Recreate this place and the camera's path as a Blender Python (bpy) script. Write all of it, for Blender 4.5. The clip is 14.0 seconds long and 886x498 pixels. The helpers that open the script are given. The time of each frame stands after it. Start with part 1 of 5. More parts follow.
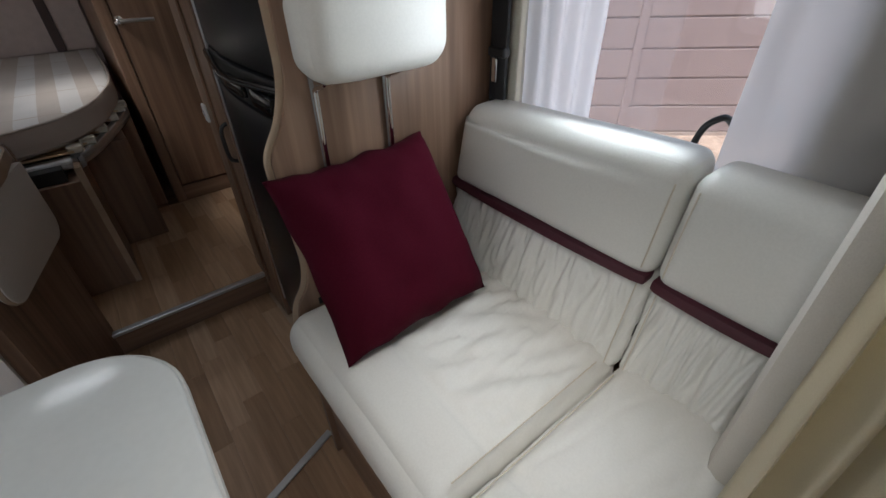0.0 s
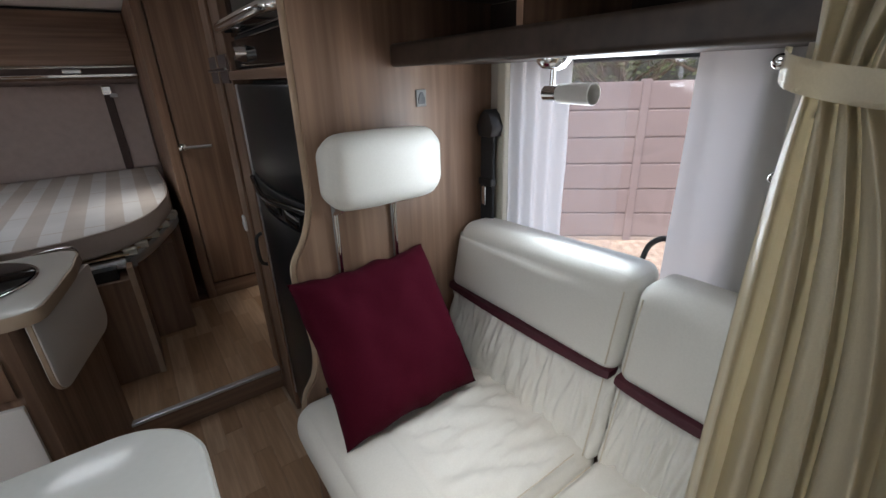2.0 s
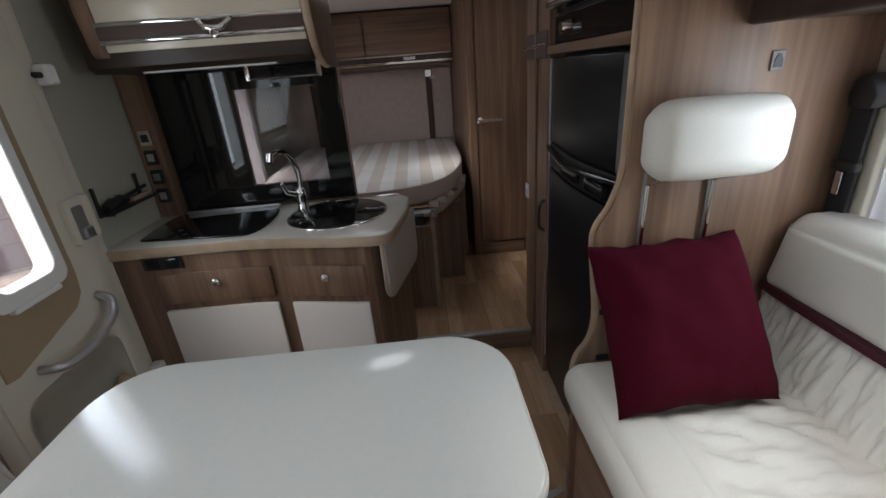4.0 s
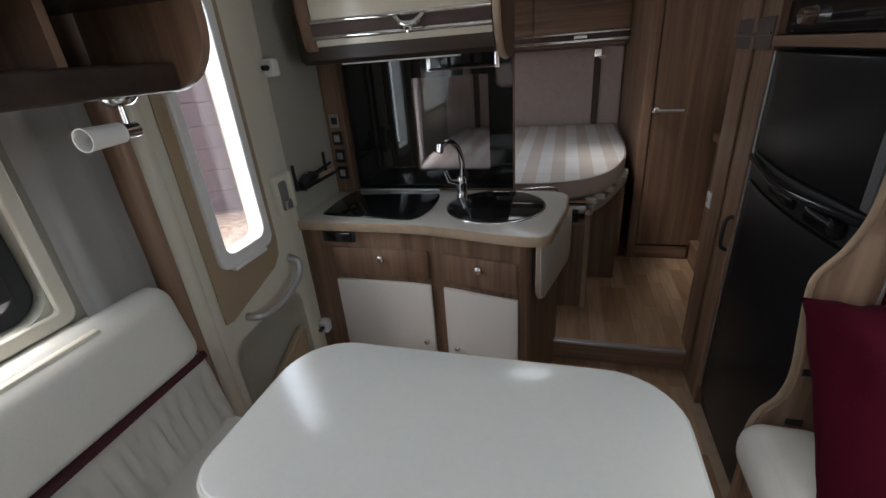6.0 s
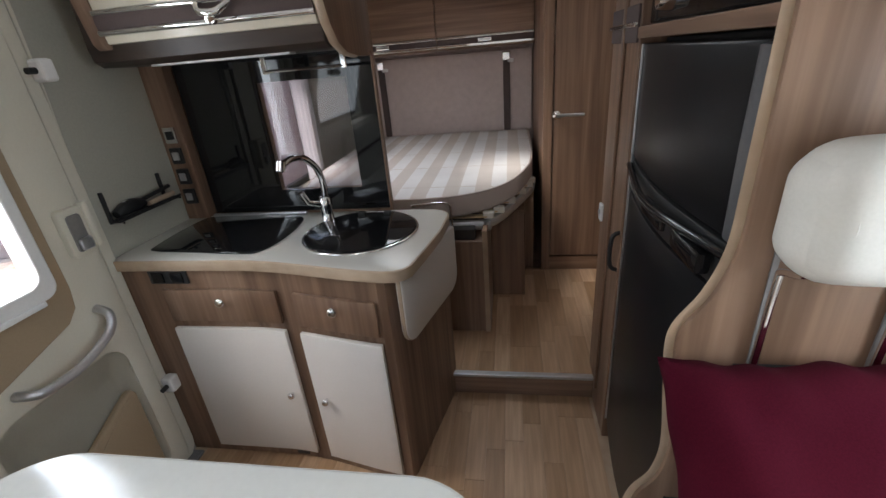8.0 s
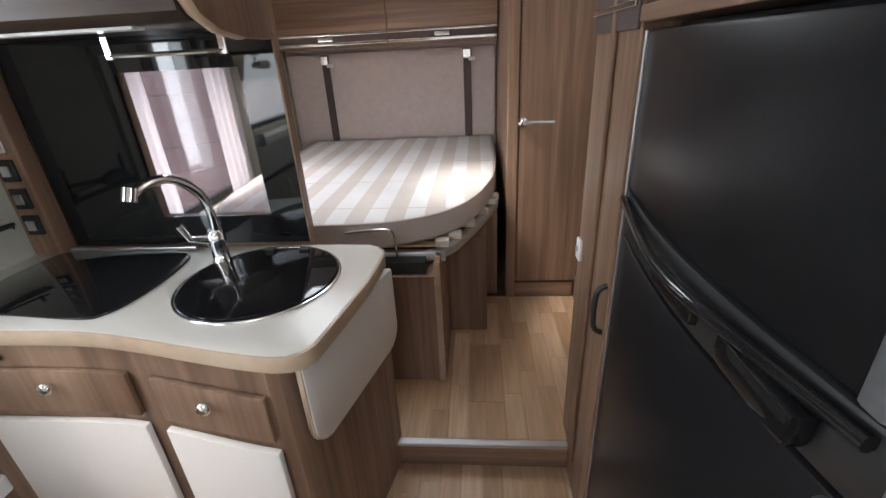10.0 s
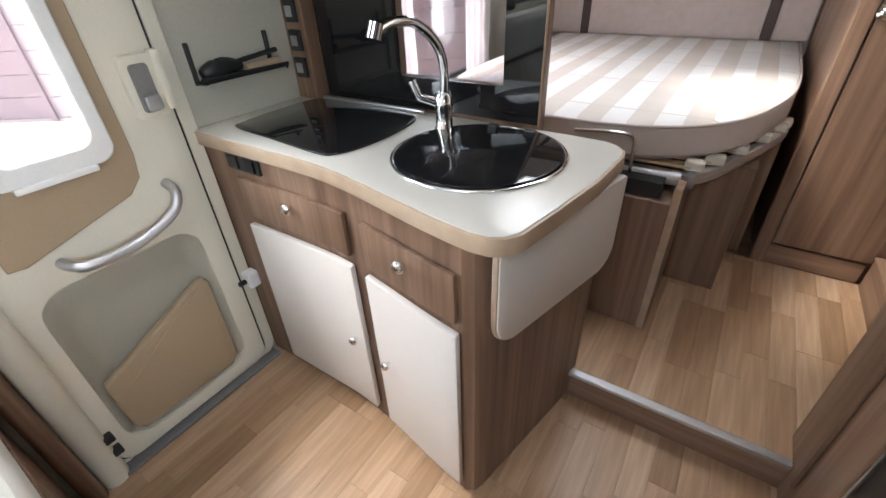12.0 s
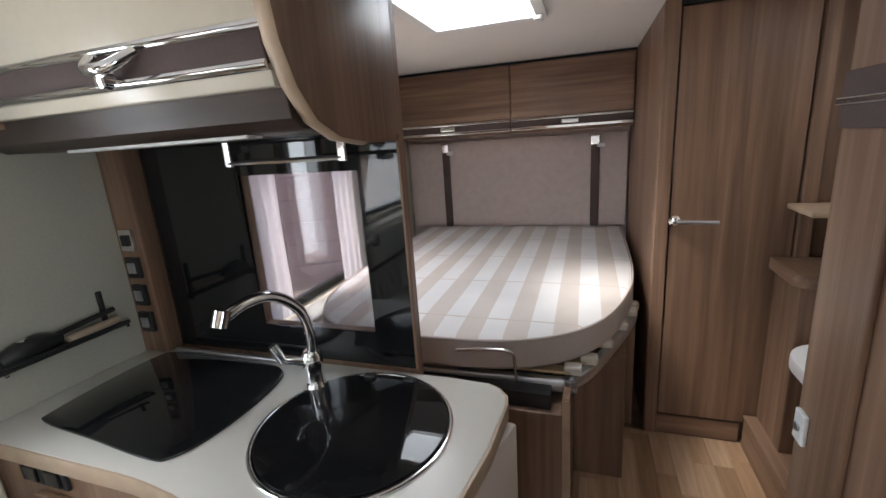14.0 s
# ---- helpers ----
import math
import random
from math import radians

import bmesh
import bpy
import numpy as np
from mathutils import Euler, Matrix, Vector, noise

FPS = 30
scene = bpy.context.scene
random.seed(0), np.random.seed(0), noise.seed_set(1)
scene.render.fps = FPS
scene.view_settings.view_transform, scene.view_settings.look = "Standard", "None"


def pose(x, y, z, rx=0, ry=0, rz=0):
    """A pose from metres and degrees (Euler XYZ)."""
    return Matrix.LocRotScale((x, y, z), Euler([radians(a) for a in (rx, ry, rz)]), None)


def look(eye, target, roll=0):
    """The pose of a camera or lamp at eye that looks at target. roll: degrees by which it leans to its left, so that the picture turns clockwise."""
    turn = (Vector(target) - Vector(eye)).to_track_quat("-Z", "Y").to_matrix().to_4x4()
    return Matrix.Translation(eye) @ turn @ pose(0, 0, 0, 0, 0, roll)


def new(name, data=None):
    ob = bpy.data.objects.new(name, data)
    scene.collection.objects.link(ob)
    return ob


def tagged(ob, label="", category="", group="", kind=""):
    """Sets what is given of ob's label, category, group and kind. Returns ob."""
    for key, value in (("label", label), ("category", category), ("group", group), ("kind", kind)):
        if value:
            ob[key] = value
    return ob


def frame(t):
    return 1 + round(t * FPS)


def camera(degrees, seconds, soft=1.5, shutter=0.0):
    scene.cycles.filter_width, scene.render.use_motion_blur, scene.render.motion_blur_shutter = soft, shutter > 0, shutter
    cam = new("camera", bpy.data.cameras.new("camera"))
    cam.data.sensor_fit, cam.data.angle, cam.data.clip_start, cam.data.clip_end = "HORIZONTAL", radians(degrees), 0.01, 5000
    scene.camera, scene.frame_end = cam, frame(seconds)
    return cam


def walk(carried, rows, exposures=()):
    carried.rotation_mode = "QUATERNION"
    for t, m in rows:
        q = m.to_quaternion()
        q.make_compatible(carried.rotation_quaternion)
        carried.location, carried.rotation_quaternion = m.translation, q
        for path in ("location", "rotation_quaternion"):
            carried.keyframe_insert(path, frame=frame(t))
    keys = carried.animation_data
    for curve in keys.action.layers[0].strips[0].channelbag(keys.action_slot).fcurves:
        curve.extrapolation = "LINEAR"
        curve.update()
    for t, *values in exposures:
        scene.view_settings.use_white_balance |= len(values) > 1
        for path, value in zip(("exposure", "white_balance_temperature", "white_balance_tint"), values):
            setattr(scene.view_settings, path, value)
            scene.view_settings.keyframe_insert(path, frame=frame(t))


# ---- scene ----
cam = camera(91.8, 14.0)
PATH = [
    (0, (0.601, 0.833, 1.302), (1.599, 2.124, 0.145), -1.5),
    (0.5, (0.614, 0.829, 1.336), (1.673, 2.21, 0.351), -1.5),
    (1, (0.581, 0.76, 1.371), (1.63, 2.207, 0.473), -3.0),
    (1.5, (0.564, 0.721, 1.399), (1.702, 2.195, 0.67), -2.5),
    (2, (0.566, 0.691, 1.383), (1.638, 2.201, 0.629), -1.8),
    (2.5, (0.543, 0.673, 1.368), (1.486, 2.232, 0.543), -0.7),
    (3, (0.52, 0.659, 1.359), (1.331, 2.291, 0.535), -1.0),
    (3.5, (0.472, 0.674, 1.362), (0.977, 2.443, 0.577), -2.4),
    (4, (0.408, 0.689, 1.363), (0.477, 2.534, 0.594), -4.5),
    (6.3, (0.317, 0.754, 1.444), (-0.21, 2.493, 0.608), -4.6),
    (6.5, (0.338, 0.784, 1.418), (-0.126, 2.574, 0.657), -5.3),
    (7, (0.438, 0.922, 1.417), (0.243, 2.749, 0.627), -3.6),
    (7.5, (0.527, 1.013, 1.394), (0.295, 2.828, 0.585), -4.5),
    (8, (0.57, 1.057, 1.385), (0.251, 2.853, 0.566), -5.0),
    (8.5, (0.609, 1.099, 1.381), (0.444, 2.939, 0.614), -4.0),
    (8.7, (0.628, 1.131, 1.383), (0.551, 2.969, 0.599), -3.1),
    (10.8, (0.584, 1.557, 1.32), (0.136, 3.301, 0.449), -3.3),
    (11, (0.58, 1.538, 1.308), (-0.121, 3.192, 0.428), -4.1),
    (11.5, (0.549, 1.539, 1.239), (-0.323, 2.978, 0.158), -2.6),
    (12, (0.513, 1.557, 1.225), (-0.436, 2.921, 0.111), -2.7),
    (12.5, (0.5, 1.572, 1.3), (-0.486, 3.095, 0.46), -4.4),
    (13, (0.484, 1.6, 1.367), (-0.494, 3.234, 0.755), -6.0),
    (13.5, (0.482, 1.644, 1.399), (-0.398, 3.37, 0.904), -5.8),
    (14, (0.492, 1.721, 1.398), (-0.136, 3.557, 0.912), -3.9),
]
EXPOSURE = [(0, 0.74), (1.5, 0.90), (3, 0.98), (4.2, 1.02), (6.3, 0.93), (6.7, 0.90), (7.5, 1.46), (8.5, 2.08), (11, 2.98), (11.5, 3.10), (12, 2.96), (12.5, 2.76), (13.2, 2.34), (14, 2.24)]
walk(cam, [(t, look(eye, target, roll)) for t, eye, target, roll in PATH], EXPOSURE)


# ---- world and light ----
world = bpy.data.worlds.new("overcast_sky")
scene.world = world
world.use_nodes = True
wn = world.node_tree.nodes
sky = wn.new("ShaderNodeTexSky")
sky.sky_type = "NISHITA"
sky.sun_disc = False
sky.sun_elevation, sky.sun_rotation = radians(60), radians(250)
sky.air_density, sky.dust_density, sky.ozone_density = 1.0, 4.0, 1.0
wn["Background"].inputs["Strength"].default_value = 0.15
world.node_tree.links.new(sky.outputs[0], wn["Background"].inputs["Color"])

sun_data = bpy.data.lights.new("sun", "SUN")
sun_data.energy, sun_data.angle, sun_data.color = 1.5, radians(25), (1.0, 0.97, 0.93)
sun = new("sun", sun_data)
sun.matrix_world = look((0, 0, 0), (0.42, 0.15, -0.8))


def daylight(name, eye, target, w, h, watts):
    """Sky light that comes in at a window or roof light."""
    data = bpy.data.lights.new(name, "AREA")
    data.shape, data.size, data.size_y, data.energy = "RECTANGLE", w, h, watts
    data.color = (0.87, 0.975, 1.07)
    ob = new(name, data)
    ob.matrix_world = look(eye, target)
    return ob


daylight("daylight_side_window", (1.36, 1.255, 1.235), (0.5, 1.255, 1.235), 0.23, 0.36, 1.6)
daylight("daylight_behind_voile", (1.486, 1.263, 1.13), (0.5, 1.263, 1.06), 0.53, 0.51, 0.4)
daylight("daylight_left_window", (-0.70, 0.80, 1.23), (0.5, 0.80, 0.9), 0.85, 0.44, 1.0)
daylight("daylight_door_window", (-0.735, 1.81, 1.27), (0.5, 1.81, 1.27), 0.17, 0.68, 0.9)
daylight("daylight_bed_window", (-0.69, 3.38, 1.06), (0.5, 3.4, 0.8), 0.32, 0.45, 0.12)
daylight("daylight_roof_light", (0.13, 3.19, 1.85), (0.13, 3.19, 0.0), 0.36, 0.46, 0.88)
# added fill through an unseen roof light above the lounge
daylight("daylight_front_roof_light", (0.35, 0.9, 1.85), (0.35, 0.9, 0.0), 0.42, 0.42, 0.66)
daylight("daylight_windscreen", (0.4, -1.32, 1.3), (0.4, 1.0, 0.9), 1.7, 0.65, 0.28)
# added fill for the washroom corner, its roof light is unseen
daylight("daylight_washroom_roof_light", (1.24, 3.05, 1.85), (1.24, 3.05, 0.0), 0.2, 0.28, 0.08)


# ---- materials ----
def material(name, rough=0.5, metal=0.0, spec=0.5):
    m = bpy.data.materials.new(name)
    m.use_nodes = True
    b = m.node_tree.nodes["Principled BSDF"]
    b.inputs["Roughness"].default_value, b.inputs["Metallic"].default_value = rough, metal
    b.inputs["Specular IOR Level"].default_value = spec
    return m, m.node_tree, b


def noise_at(tree, scale, detail=4.0, stretch=(1, 1, 1), coord="Object"):
    tc, mp, nz = (tree.nodes.new(n) for n in ("ShaderNodeTexCoord", "ShaderNodeMapping", "ShaderNodeTexNoise"))
    mp.inputs["Scale"].default_value = stretch
    nz.inputs["Scale"].default_value, nz.inputs["Detail"].default_value = scale, detail
    tree.links.new(tc.outputs[coord], mp.inputs["Vector"])
    tree.links.new(mp.outputs[0], nz.inputs["Vector"])
    return nz


def ramp(tree, fac, stops):
    r = tree.nodes.new("ShaderNodeValToRGB")
    while len(r.color_ramp.elements) < len(stops):
        r.color_ramp.elements.new(0.5)
    for e, (p, c) in zip(r.color_ramp.elements, stops):
        e.position, e.color = p, (*c, 1)
    tree.links.new(fac, r.inputs["Fac"])
    return r.outputs["Color"]


def bump(tree, b, height, strength=0.2, distance=0.002):
    n = tree.nodes.new("ShaderNodeBump")
    n.inputs["Strength"].default_value, n.inputs["Distance"].default_value = strength, distance
    tree.links.new(height, n.inputs["Height"])
    tree.links.new(n.outputs[0], b.inputs["Normal"])


def mix_colour(tree, fac, a, b, how="MIX"):
    n = tree.nodes.new("ShaderNodeMix")
    n.data_type, n.blend_type = "RGBA", how
    for sock, v in ((n.inputs[0], fac), (n.inputs[6], a), (n.inputs[7], b)):
        if hasattr(v, "is_linked"):
            tree.links.new(v, sock)
        elif isinstance(v, tuple):
            sock.default_value = (*v, 1)
        else:
            sock.default_value = v
    return n.outputs[2]


def speckled(name, light, dark, scale=60, rough=0.5, metal=0.0, relief=0.1, spec=0.5, patch=3.0, distance=0.001):
    """Two scales of variation: fine grain and broad patches."""
    m, t, b = material(name, rough, metal, spec)
    fine, broad = noise_at(t, scale, 5), noise_at(t, patch, 3)
    half = tuple((2 * p + q) / 3 for p, q in zip(light, dark))
    c1 = ramp(t, fine.outputs["Fac"], [(0.3, dark), (0.65, light)])
    c2 = ramp(t, broad.outputs["Fac"], [(0.35, half), (0.65, light)])
    t.links.new(mix_colour(t, 0.5, c1, c2), b.inputs["Base Color"])
    bump(t, b, fine.outputs["Fac"], relief, distance)
    return m


def wood(name, dark, mid, light, stretch, rough=0.42, relief=0.12):
    """Printed furniture board with long grain."""
    m, t, b = material(name, rough)
    fine, wide, spot = noise_at(t, 9, 6, stretch), noise_at(t, 2.6, 3, stretch), noise_at(t, 1.5, 2)
    c1 = ramp(t, fine.outputs["Fac"], [(0.3, dark), (0.5, mid), (0.72, light)])
    c2 = ramp(t, wide.outputs["Fac"], [(0.35, dark), (0.5, mid), (0.68, light)])
    c3 = mix_colour(t, 0.55, c1, c2)
    tint = ramp(t, spot.outputs["Fac"], [(0.3, (0.93, 0.92, 0.9)), (0.7, (1, 1, 1))])
    t.links.new(mix_colour(t, 1.0, c3, tint, "MULTIPLY"), b.inputs["Base Color"])
    bump(t, b, fine.outputs["Fac"], relief, 0.0006)
    return m


W1, W2, W3 = (0.125, 0.070, 0.043), (0.215, 0.127, 0.082), (0.365, 0.240, 0.166)
WOOD = wood("walnut_board_upright", W1, W2, W3, (6, 6, 0.22))
WOOD_X = wood("walnut_board_across", W1, W2, W3, (0.22, 6, 6))
WOOD_Y = wood("walnut_board_lengthwise", W1, W2, W3, (6, 0.22, 6))
WOOD_EDGE = wood("light_oak_edging", (0.38, 0.275, 0.19), (0.46, 0.345, 0.245), (0.55, 0.43, 0.315), (2, 2, 2))
# The same walnut with the lockers' shade put into its colour.
SHADED_WOOD = wood("shaded_walnut_board", (0.022, 0.014, 0.010), (0.042, 0.026, 0.019), (0.062, 0.040, 0.030), (0.4, 6, 6))
LEATHER = speckled("cream_leather", (0.71, 0.695, 0.645), (0.645, 0.63, 0.58), 240, 0.5, relief=0.25, distance=0.0006)
BURGUNDY = speckled("burgundy_cotton", (0.066, 0.004, 0.013), (0.038, 0.002, 0.007), 420, 0.95, relief=0.4, spec=0.1)
BURGUNDY_STRIPE = speckled("burgundy_piping_band", (0.06, 0.006, 0.015), (0.035, 0.003, 0.008), 300, 0.6)
CREAM_PLASTIC = speckled("cream_moulded_plastic", (0.70, 0.665, 0.56), (0.65, 0.61, 0.51), 150, 0.5, relief=0.06)
TAUPE_PLASTIC = speckled("tan_trim_plastic", (0.38, 0.285, 0.185), (0.34, 0.25, 0.16), 150, 0.55, relief=0.08)
WHITE_PLASTIC = speckled("white_plastic", (0.82, 0.82, 0.81), (0.76, 0.76, 0.75), 120, 0.35, relief=0.03)
GREY_WALL = speckled("pale_cream_wall_board", (0.50, 0.485, 0.41), (0.44, 0.425, 0.36), 130, 0.24, relief=0.06)
CEILING = speckled("off_white_ceiling_fabric", (0.80, 0.77, 0.74), (0.74, 0.71, 0.68), 350, 0.9, relief=0.2)
WALL_FELT = speckled("beige_wall_felt", (0.60, 0.56, 0.50), (0.53, 0.49, 0.435), 420, 0.95, relief=0.35, spec=0.1)
HEAD_FELT = speckled("mauve_beige_suede", (0.60, 0.505, 0.475), (0.49, 0.405, 0.38), 22, 0.95, relief=0.12, spec=0.1, patch=7)
WORKTOP = speckled("stone_grey_laminate", (0.62, 0.60, 0.55), (0.55, 0.53, 0.48), 500, 0.3, relief=0.03)
TABLETOP = speckled("pale_grey_laminate", (0.70, 0.70, 0.66), (0.66, 0.66, 0.62), 90, 0.16, relief=0.015)
DOOR_CREAM = speckled("matt_cream_door", (0.74, 0.70, 0.66), (0.69, 0.65, 0.61), 200, 0.45, relief=0.05)
GLOSS_CREAM = speckled("gloss_cream_flap", (0.66, 0.61, 0.50), (0.62, 0.57, 0.465), 60, 0.2, relief=0.02)
CHROME = speckled("polished_chrome", (0.85, 0.85, 0.86), (0.78, 0.78, 0.8), 20, 0.08, 1.0, 0.0)
ALU = speckled("brushed_aluminium", (0.62, 0.63, 0.65), (0.52, 0.53, 0.55), 180, 0.38, 1.0, 0.08)
BLACK_GLASS = speckled("black_glass", (0.012, 0.012, 0.013), (0.008, 0.008, 0.009), 20, 0.04, relief=0.0)
LID_GLASS = speckled("dark_tinted_lid_glass", (0.010, 0.010, 0.011), (0.007, 0.007, 0.008), 20, 0.05, relief=0.0, spec=0.28)
BLACK_ENAMEL = speckled("black_enamel_bowl", (0.022, 0.022, 0.024), (0.014, 0.014, 0.016), 60, 0.12, relief=0.02)
FRIDGE = speckled("charcoal_fridge_laminate", (0.013, 0.013, 0.0145), (0.007, 0.007, 0.008), 300, 0.34, relief=0.08, spec=0.18)
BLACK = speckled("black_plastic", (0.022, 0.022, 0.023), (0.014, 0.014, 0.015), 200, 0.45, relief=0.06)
RUBBER = speckled("black_rubber_seal", (0.02, 0.02, 0.022), (0.012, 0.012, 0.014), 150, 0.6, relief=0.1)
BELT = speckled("black_webbing", (0.022, 0.022, 0.024), (0.013, 0.013, 0.014), 500, 0.8, relief=0.4)
STRAP = speckled("dark_brown_strap", (0.10, 0.07, 0.065), (0.075, 0.052, 0.048), 300, 0.8, relief=0.3)
CARPET = speckled("grey_threshold_carpet", (0.24, 0.235, 0.235), (0.10, 0.10, 0.105), 260, 0.98, relief=0.8, spec=0.05, distance=0.003)
FROSTED = speckled("frosted_glass_shade", (0.80, 0.79, 0.76), (0.76, 0.75, 0.72), 200, 0.5, relief=0.05)
CURTAIN = speckled("champagne_satin_curtain", (0.78, 0.70, 0.53), (0.70, 0.62, 0.455), 500, 0.34, relief=0.15)
FENCE = speckled("mauve_painted_fence_board", (0.30, 0.25, 0.255), (0.265, 0.22, 0.225), 25, 0.8, relief=0.015)
FENCE_POST = speckled("concrete_gravel_board", (0.42, 0.36, 0.33), (0.33, 0.28, 0.255), 60, 0.9, relief=0.3)
GRAVEL = speckled("tan_gravel", (0.70, 0.57, 0.47), (0.13, 0.085, 0.062), 13, 0.95, relief=1.0, patch=1.2, distance=0.02)
BARK = speckled("grey_brown_bark", (0.16, 0.125, 0.10), (0.07, 0.055, 0.045), 30, 0.95, relief=0.8, distance=0.01)
LEAF = speckled("dull_green_leaf", (0.10, 0.125, 0.05), (0.05, 0.07, 0.03), 3, 0.6)
SLAT_GREY = speckled("dull_grey_plastic", (0.22, 0.21, 0.2), (0.17, 0.16, 0.155), 90, 0.5)
RAIL_GREY = speckled("satin_grey_bed_rail", (0.50, 0.50, 0.49), (0.43, 0.43, 0.42), 60, 0.35, 0.25, 0.04)
STITCH = speckled("tan_stitching", (0.62, 0.56, 0.46), (0.56, 0.49, 0.38), 300, 0.8)
SLAT = speckled("birch_slat", (0.62, 0.46, 0.28), (0.5, 0.36, 0.21), 40, 0.5)
SLAT_CAP = speckled("cream_slat_cap", (0.70, 0.66, 0.58), (0.62, 0.58, 0.5), 100, 0.5)


def striped_ticking():
    m, t, b = material("striped_mattress_ticking", 0.85, 0, 0.2)
    tc, sep, saw = (t.nodes.new(n) for n in ("ShaderNodeTexCoord", "ShaderNodeSeparateXYZ", "ShaderNodeMath"))
    saw.operation = "PINGPONG"
    saw.inputs[1].default_value = 0.073
    t.links.new(tc.outputs["Object"], sep.inputs[0])
    t.links.new(sep.outputs["X"], saw.inputs[0])
    edge = t.nodes.new("ShaderNodeMath")
    edge.operation, edge.inputs[1].default_value = "GREATER_THAN", 0.0365
    t.links.new(saw.outputs[0], edge.inputs[0])
    weave, broad = noise_at(t, 420, 3), noise_at(t, 5, 3)
    stripe = mix_colour(t, edge.outputs[0], (0.63, 0.565, 0.515), (0.77, 0.75, 0.735))
    cross = t.nodes.new("ShaderNodeMath")
    cross.operation, cross.inputs[1].default_value = "PINGPONG", 0.19
    t.links.new(sep.outputs["Y"], cross.inputs[0])
    thin = t.nodes.new("ShaderNodeMath")
    thin.operation, thin.inputs[1].default_value = "LESS_THAN", 0.004
    t.links.new(cross.outputs[0], thin.inputs[0])
    stripe = mix_colour(t, thin.outputs[0], stripe, (0.60, 0.52, 0.46))
    tone = ramp(t, broad.outputs["Fac"], [(0.3, (0.9, 0.9, 0.9)), (0.7, (1, 1, 1))])
    t.links.new(mix_colour(t, 1.0, stripe, tone, "MULTIPLY"), b.inputs["Base Color"])
    bump(t, b, weave.outputs["Fac"], 0.4, 0.001)
    return m


TICKING = striped_ticking()
TICKING_SIDE = speckled("beige_mattress_border", (0.52, 0.45, 0.41), (0.43, 0.365, 0.33), 300, 0.95, relief=0.4, spec=0.1, patch=6)


def plank_material():
    m, t, b = material("oak_strip_vinyl", 0.36)
    tones = t.nodes.new("ShaderNodeObjectInfo")
    base = ramp(t, tones.outputs["Random"], [(0.0, (0.32, 0.193, 0.108)), (0.35, (0.40, 0.252, 0.149)), (0.7, (0.455, 0.30, 0.187)), (1.0, (0.53, 0.365, 0.242))])
    grain = noise_at(t, 8, 6, (9, 0.5, 9))
    g = ramp(t, grain.outputs["Fac"], [(0.3, (0.8, 0.78, 0.75)), (0.65, (1.08, 1.08, 1.08))])
    t.links.new(mix_colour(t, 1.0, base, g, "MULTIPLY"), b.inputs["Base Color"])
    bump(t, b, grain.outputs["Fac"], 0.1, 0.0005)
    return m


PLANK = plank_material()


def glass_material(name, tint, rough=0.0):
    m = bpy.data.materials.new(name)
    m.use_nodes = True
    t = m.node_tree
    t.nodes.clear()
    out, clear, gloss, mixer, rim, power, scale = (t.nodes.new(n) for n in ("ShaderNodeOutputMaterial", "ShaderNodeBsdfTransparent", "ShaderNodeBsdfGlossy", "ShaderNodeMixShader", "ShaderNodeLayerWeight", "ShaderNodeMath", "ShaderNodeMath"))
    clear.inputs["Color"].default_value = (*tint, 1)
    gloss.inputs["Roughness"].default_value = rough
    power.operation, power.inputs[1].default_value = "POWER", 4.0
    scale.operation, scale.inputs[1].default_value, scale.inputs[2].default_value = "MULTIPLY_ADD", 0.6, 0.035
    t.links.new(rim.outputs["Facing"], power.inputs[0])
    t.links.new(power.outputs[0], scale.inputs[0])
    t.links.new(scale.outputs[0], mixer.inputs[0])
    t.links.new(clear.outputs[0], mixer.inputs[1])
    t.links.new(gloss.outputs[0], mixer.inputs[2])
    t.links.new(mixer.outputs[0], out.inputs["Surface"])
    return m


PANE = glass_material("acrylic_pane", (0.93, 0.92, 0.92))
SMOKED = glass_material("smoked_glass", (0.62, 0.61, 0.62), 0.02)


def sheer_material(name, colour, clear):
    m = bpy.data.materials.new(name)
    m.use_nodes = True
    t = m.node_tree
    t.nodes.clear()
    out, see, thin, dif, a, c = (t.nodes.new(n) for n in ("ShaderNodeOutputMaterial", "ShaderNodeBsdfTransparent", "ShaderNodeBsdfTranslucent", "ShaderNodeBsdfDiffuse", "ShaderNodeMixShader", "ShaderNodeMixShader"))
    thin.inputs["Color"].default_value = dif.inputs["Color"].default_value = (*colour, 1)
    a.inputs[0].default_value, c.inputs[0].default_value = 0.25, 1 - clear
    t.links.new(thin.outputs[0], a.inputs[1])
    t.links.new(dif.outputs[0], a.inputs[2])
    t.links.new(see.outputs[0], c.inputs[1])
    t.links.new(a.outputs[0], c.inputs[2])
    t.links.new(c.outputs[0], out.inputs["Surface"])
    return m


SHEER = sheer_material("white_voile", (0.93, 0.93, 0.96), 0.14)
VEIL = sheer_material("thin_clear_voile", (0.62, 0.60, 0.64), 0.86)
GREY_SHEER = sheer_material("grey_lined_voile", (0.68, 0.665, 0.67), 0.05)


# ---- building helpers ----
WORLD = {}


PLACE = [Matrix.Identity(4)]  # where the group being built is set down


def set_down(was=(0, 0, 0), now=(0, 0, 0), size=1.0, turn=0.0):
    """The things that follow are drawn round `was` and set down round `now`."""
    PLACE[0] = Matrix.Translation(now) @ Matrix.Rotation(radians(turn), 4, "Z") @ Matrix.Scale(size, 4) @ Matrix.Translation([-v for v in was])


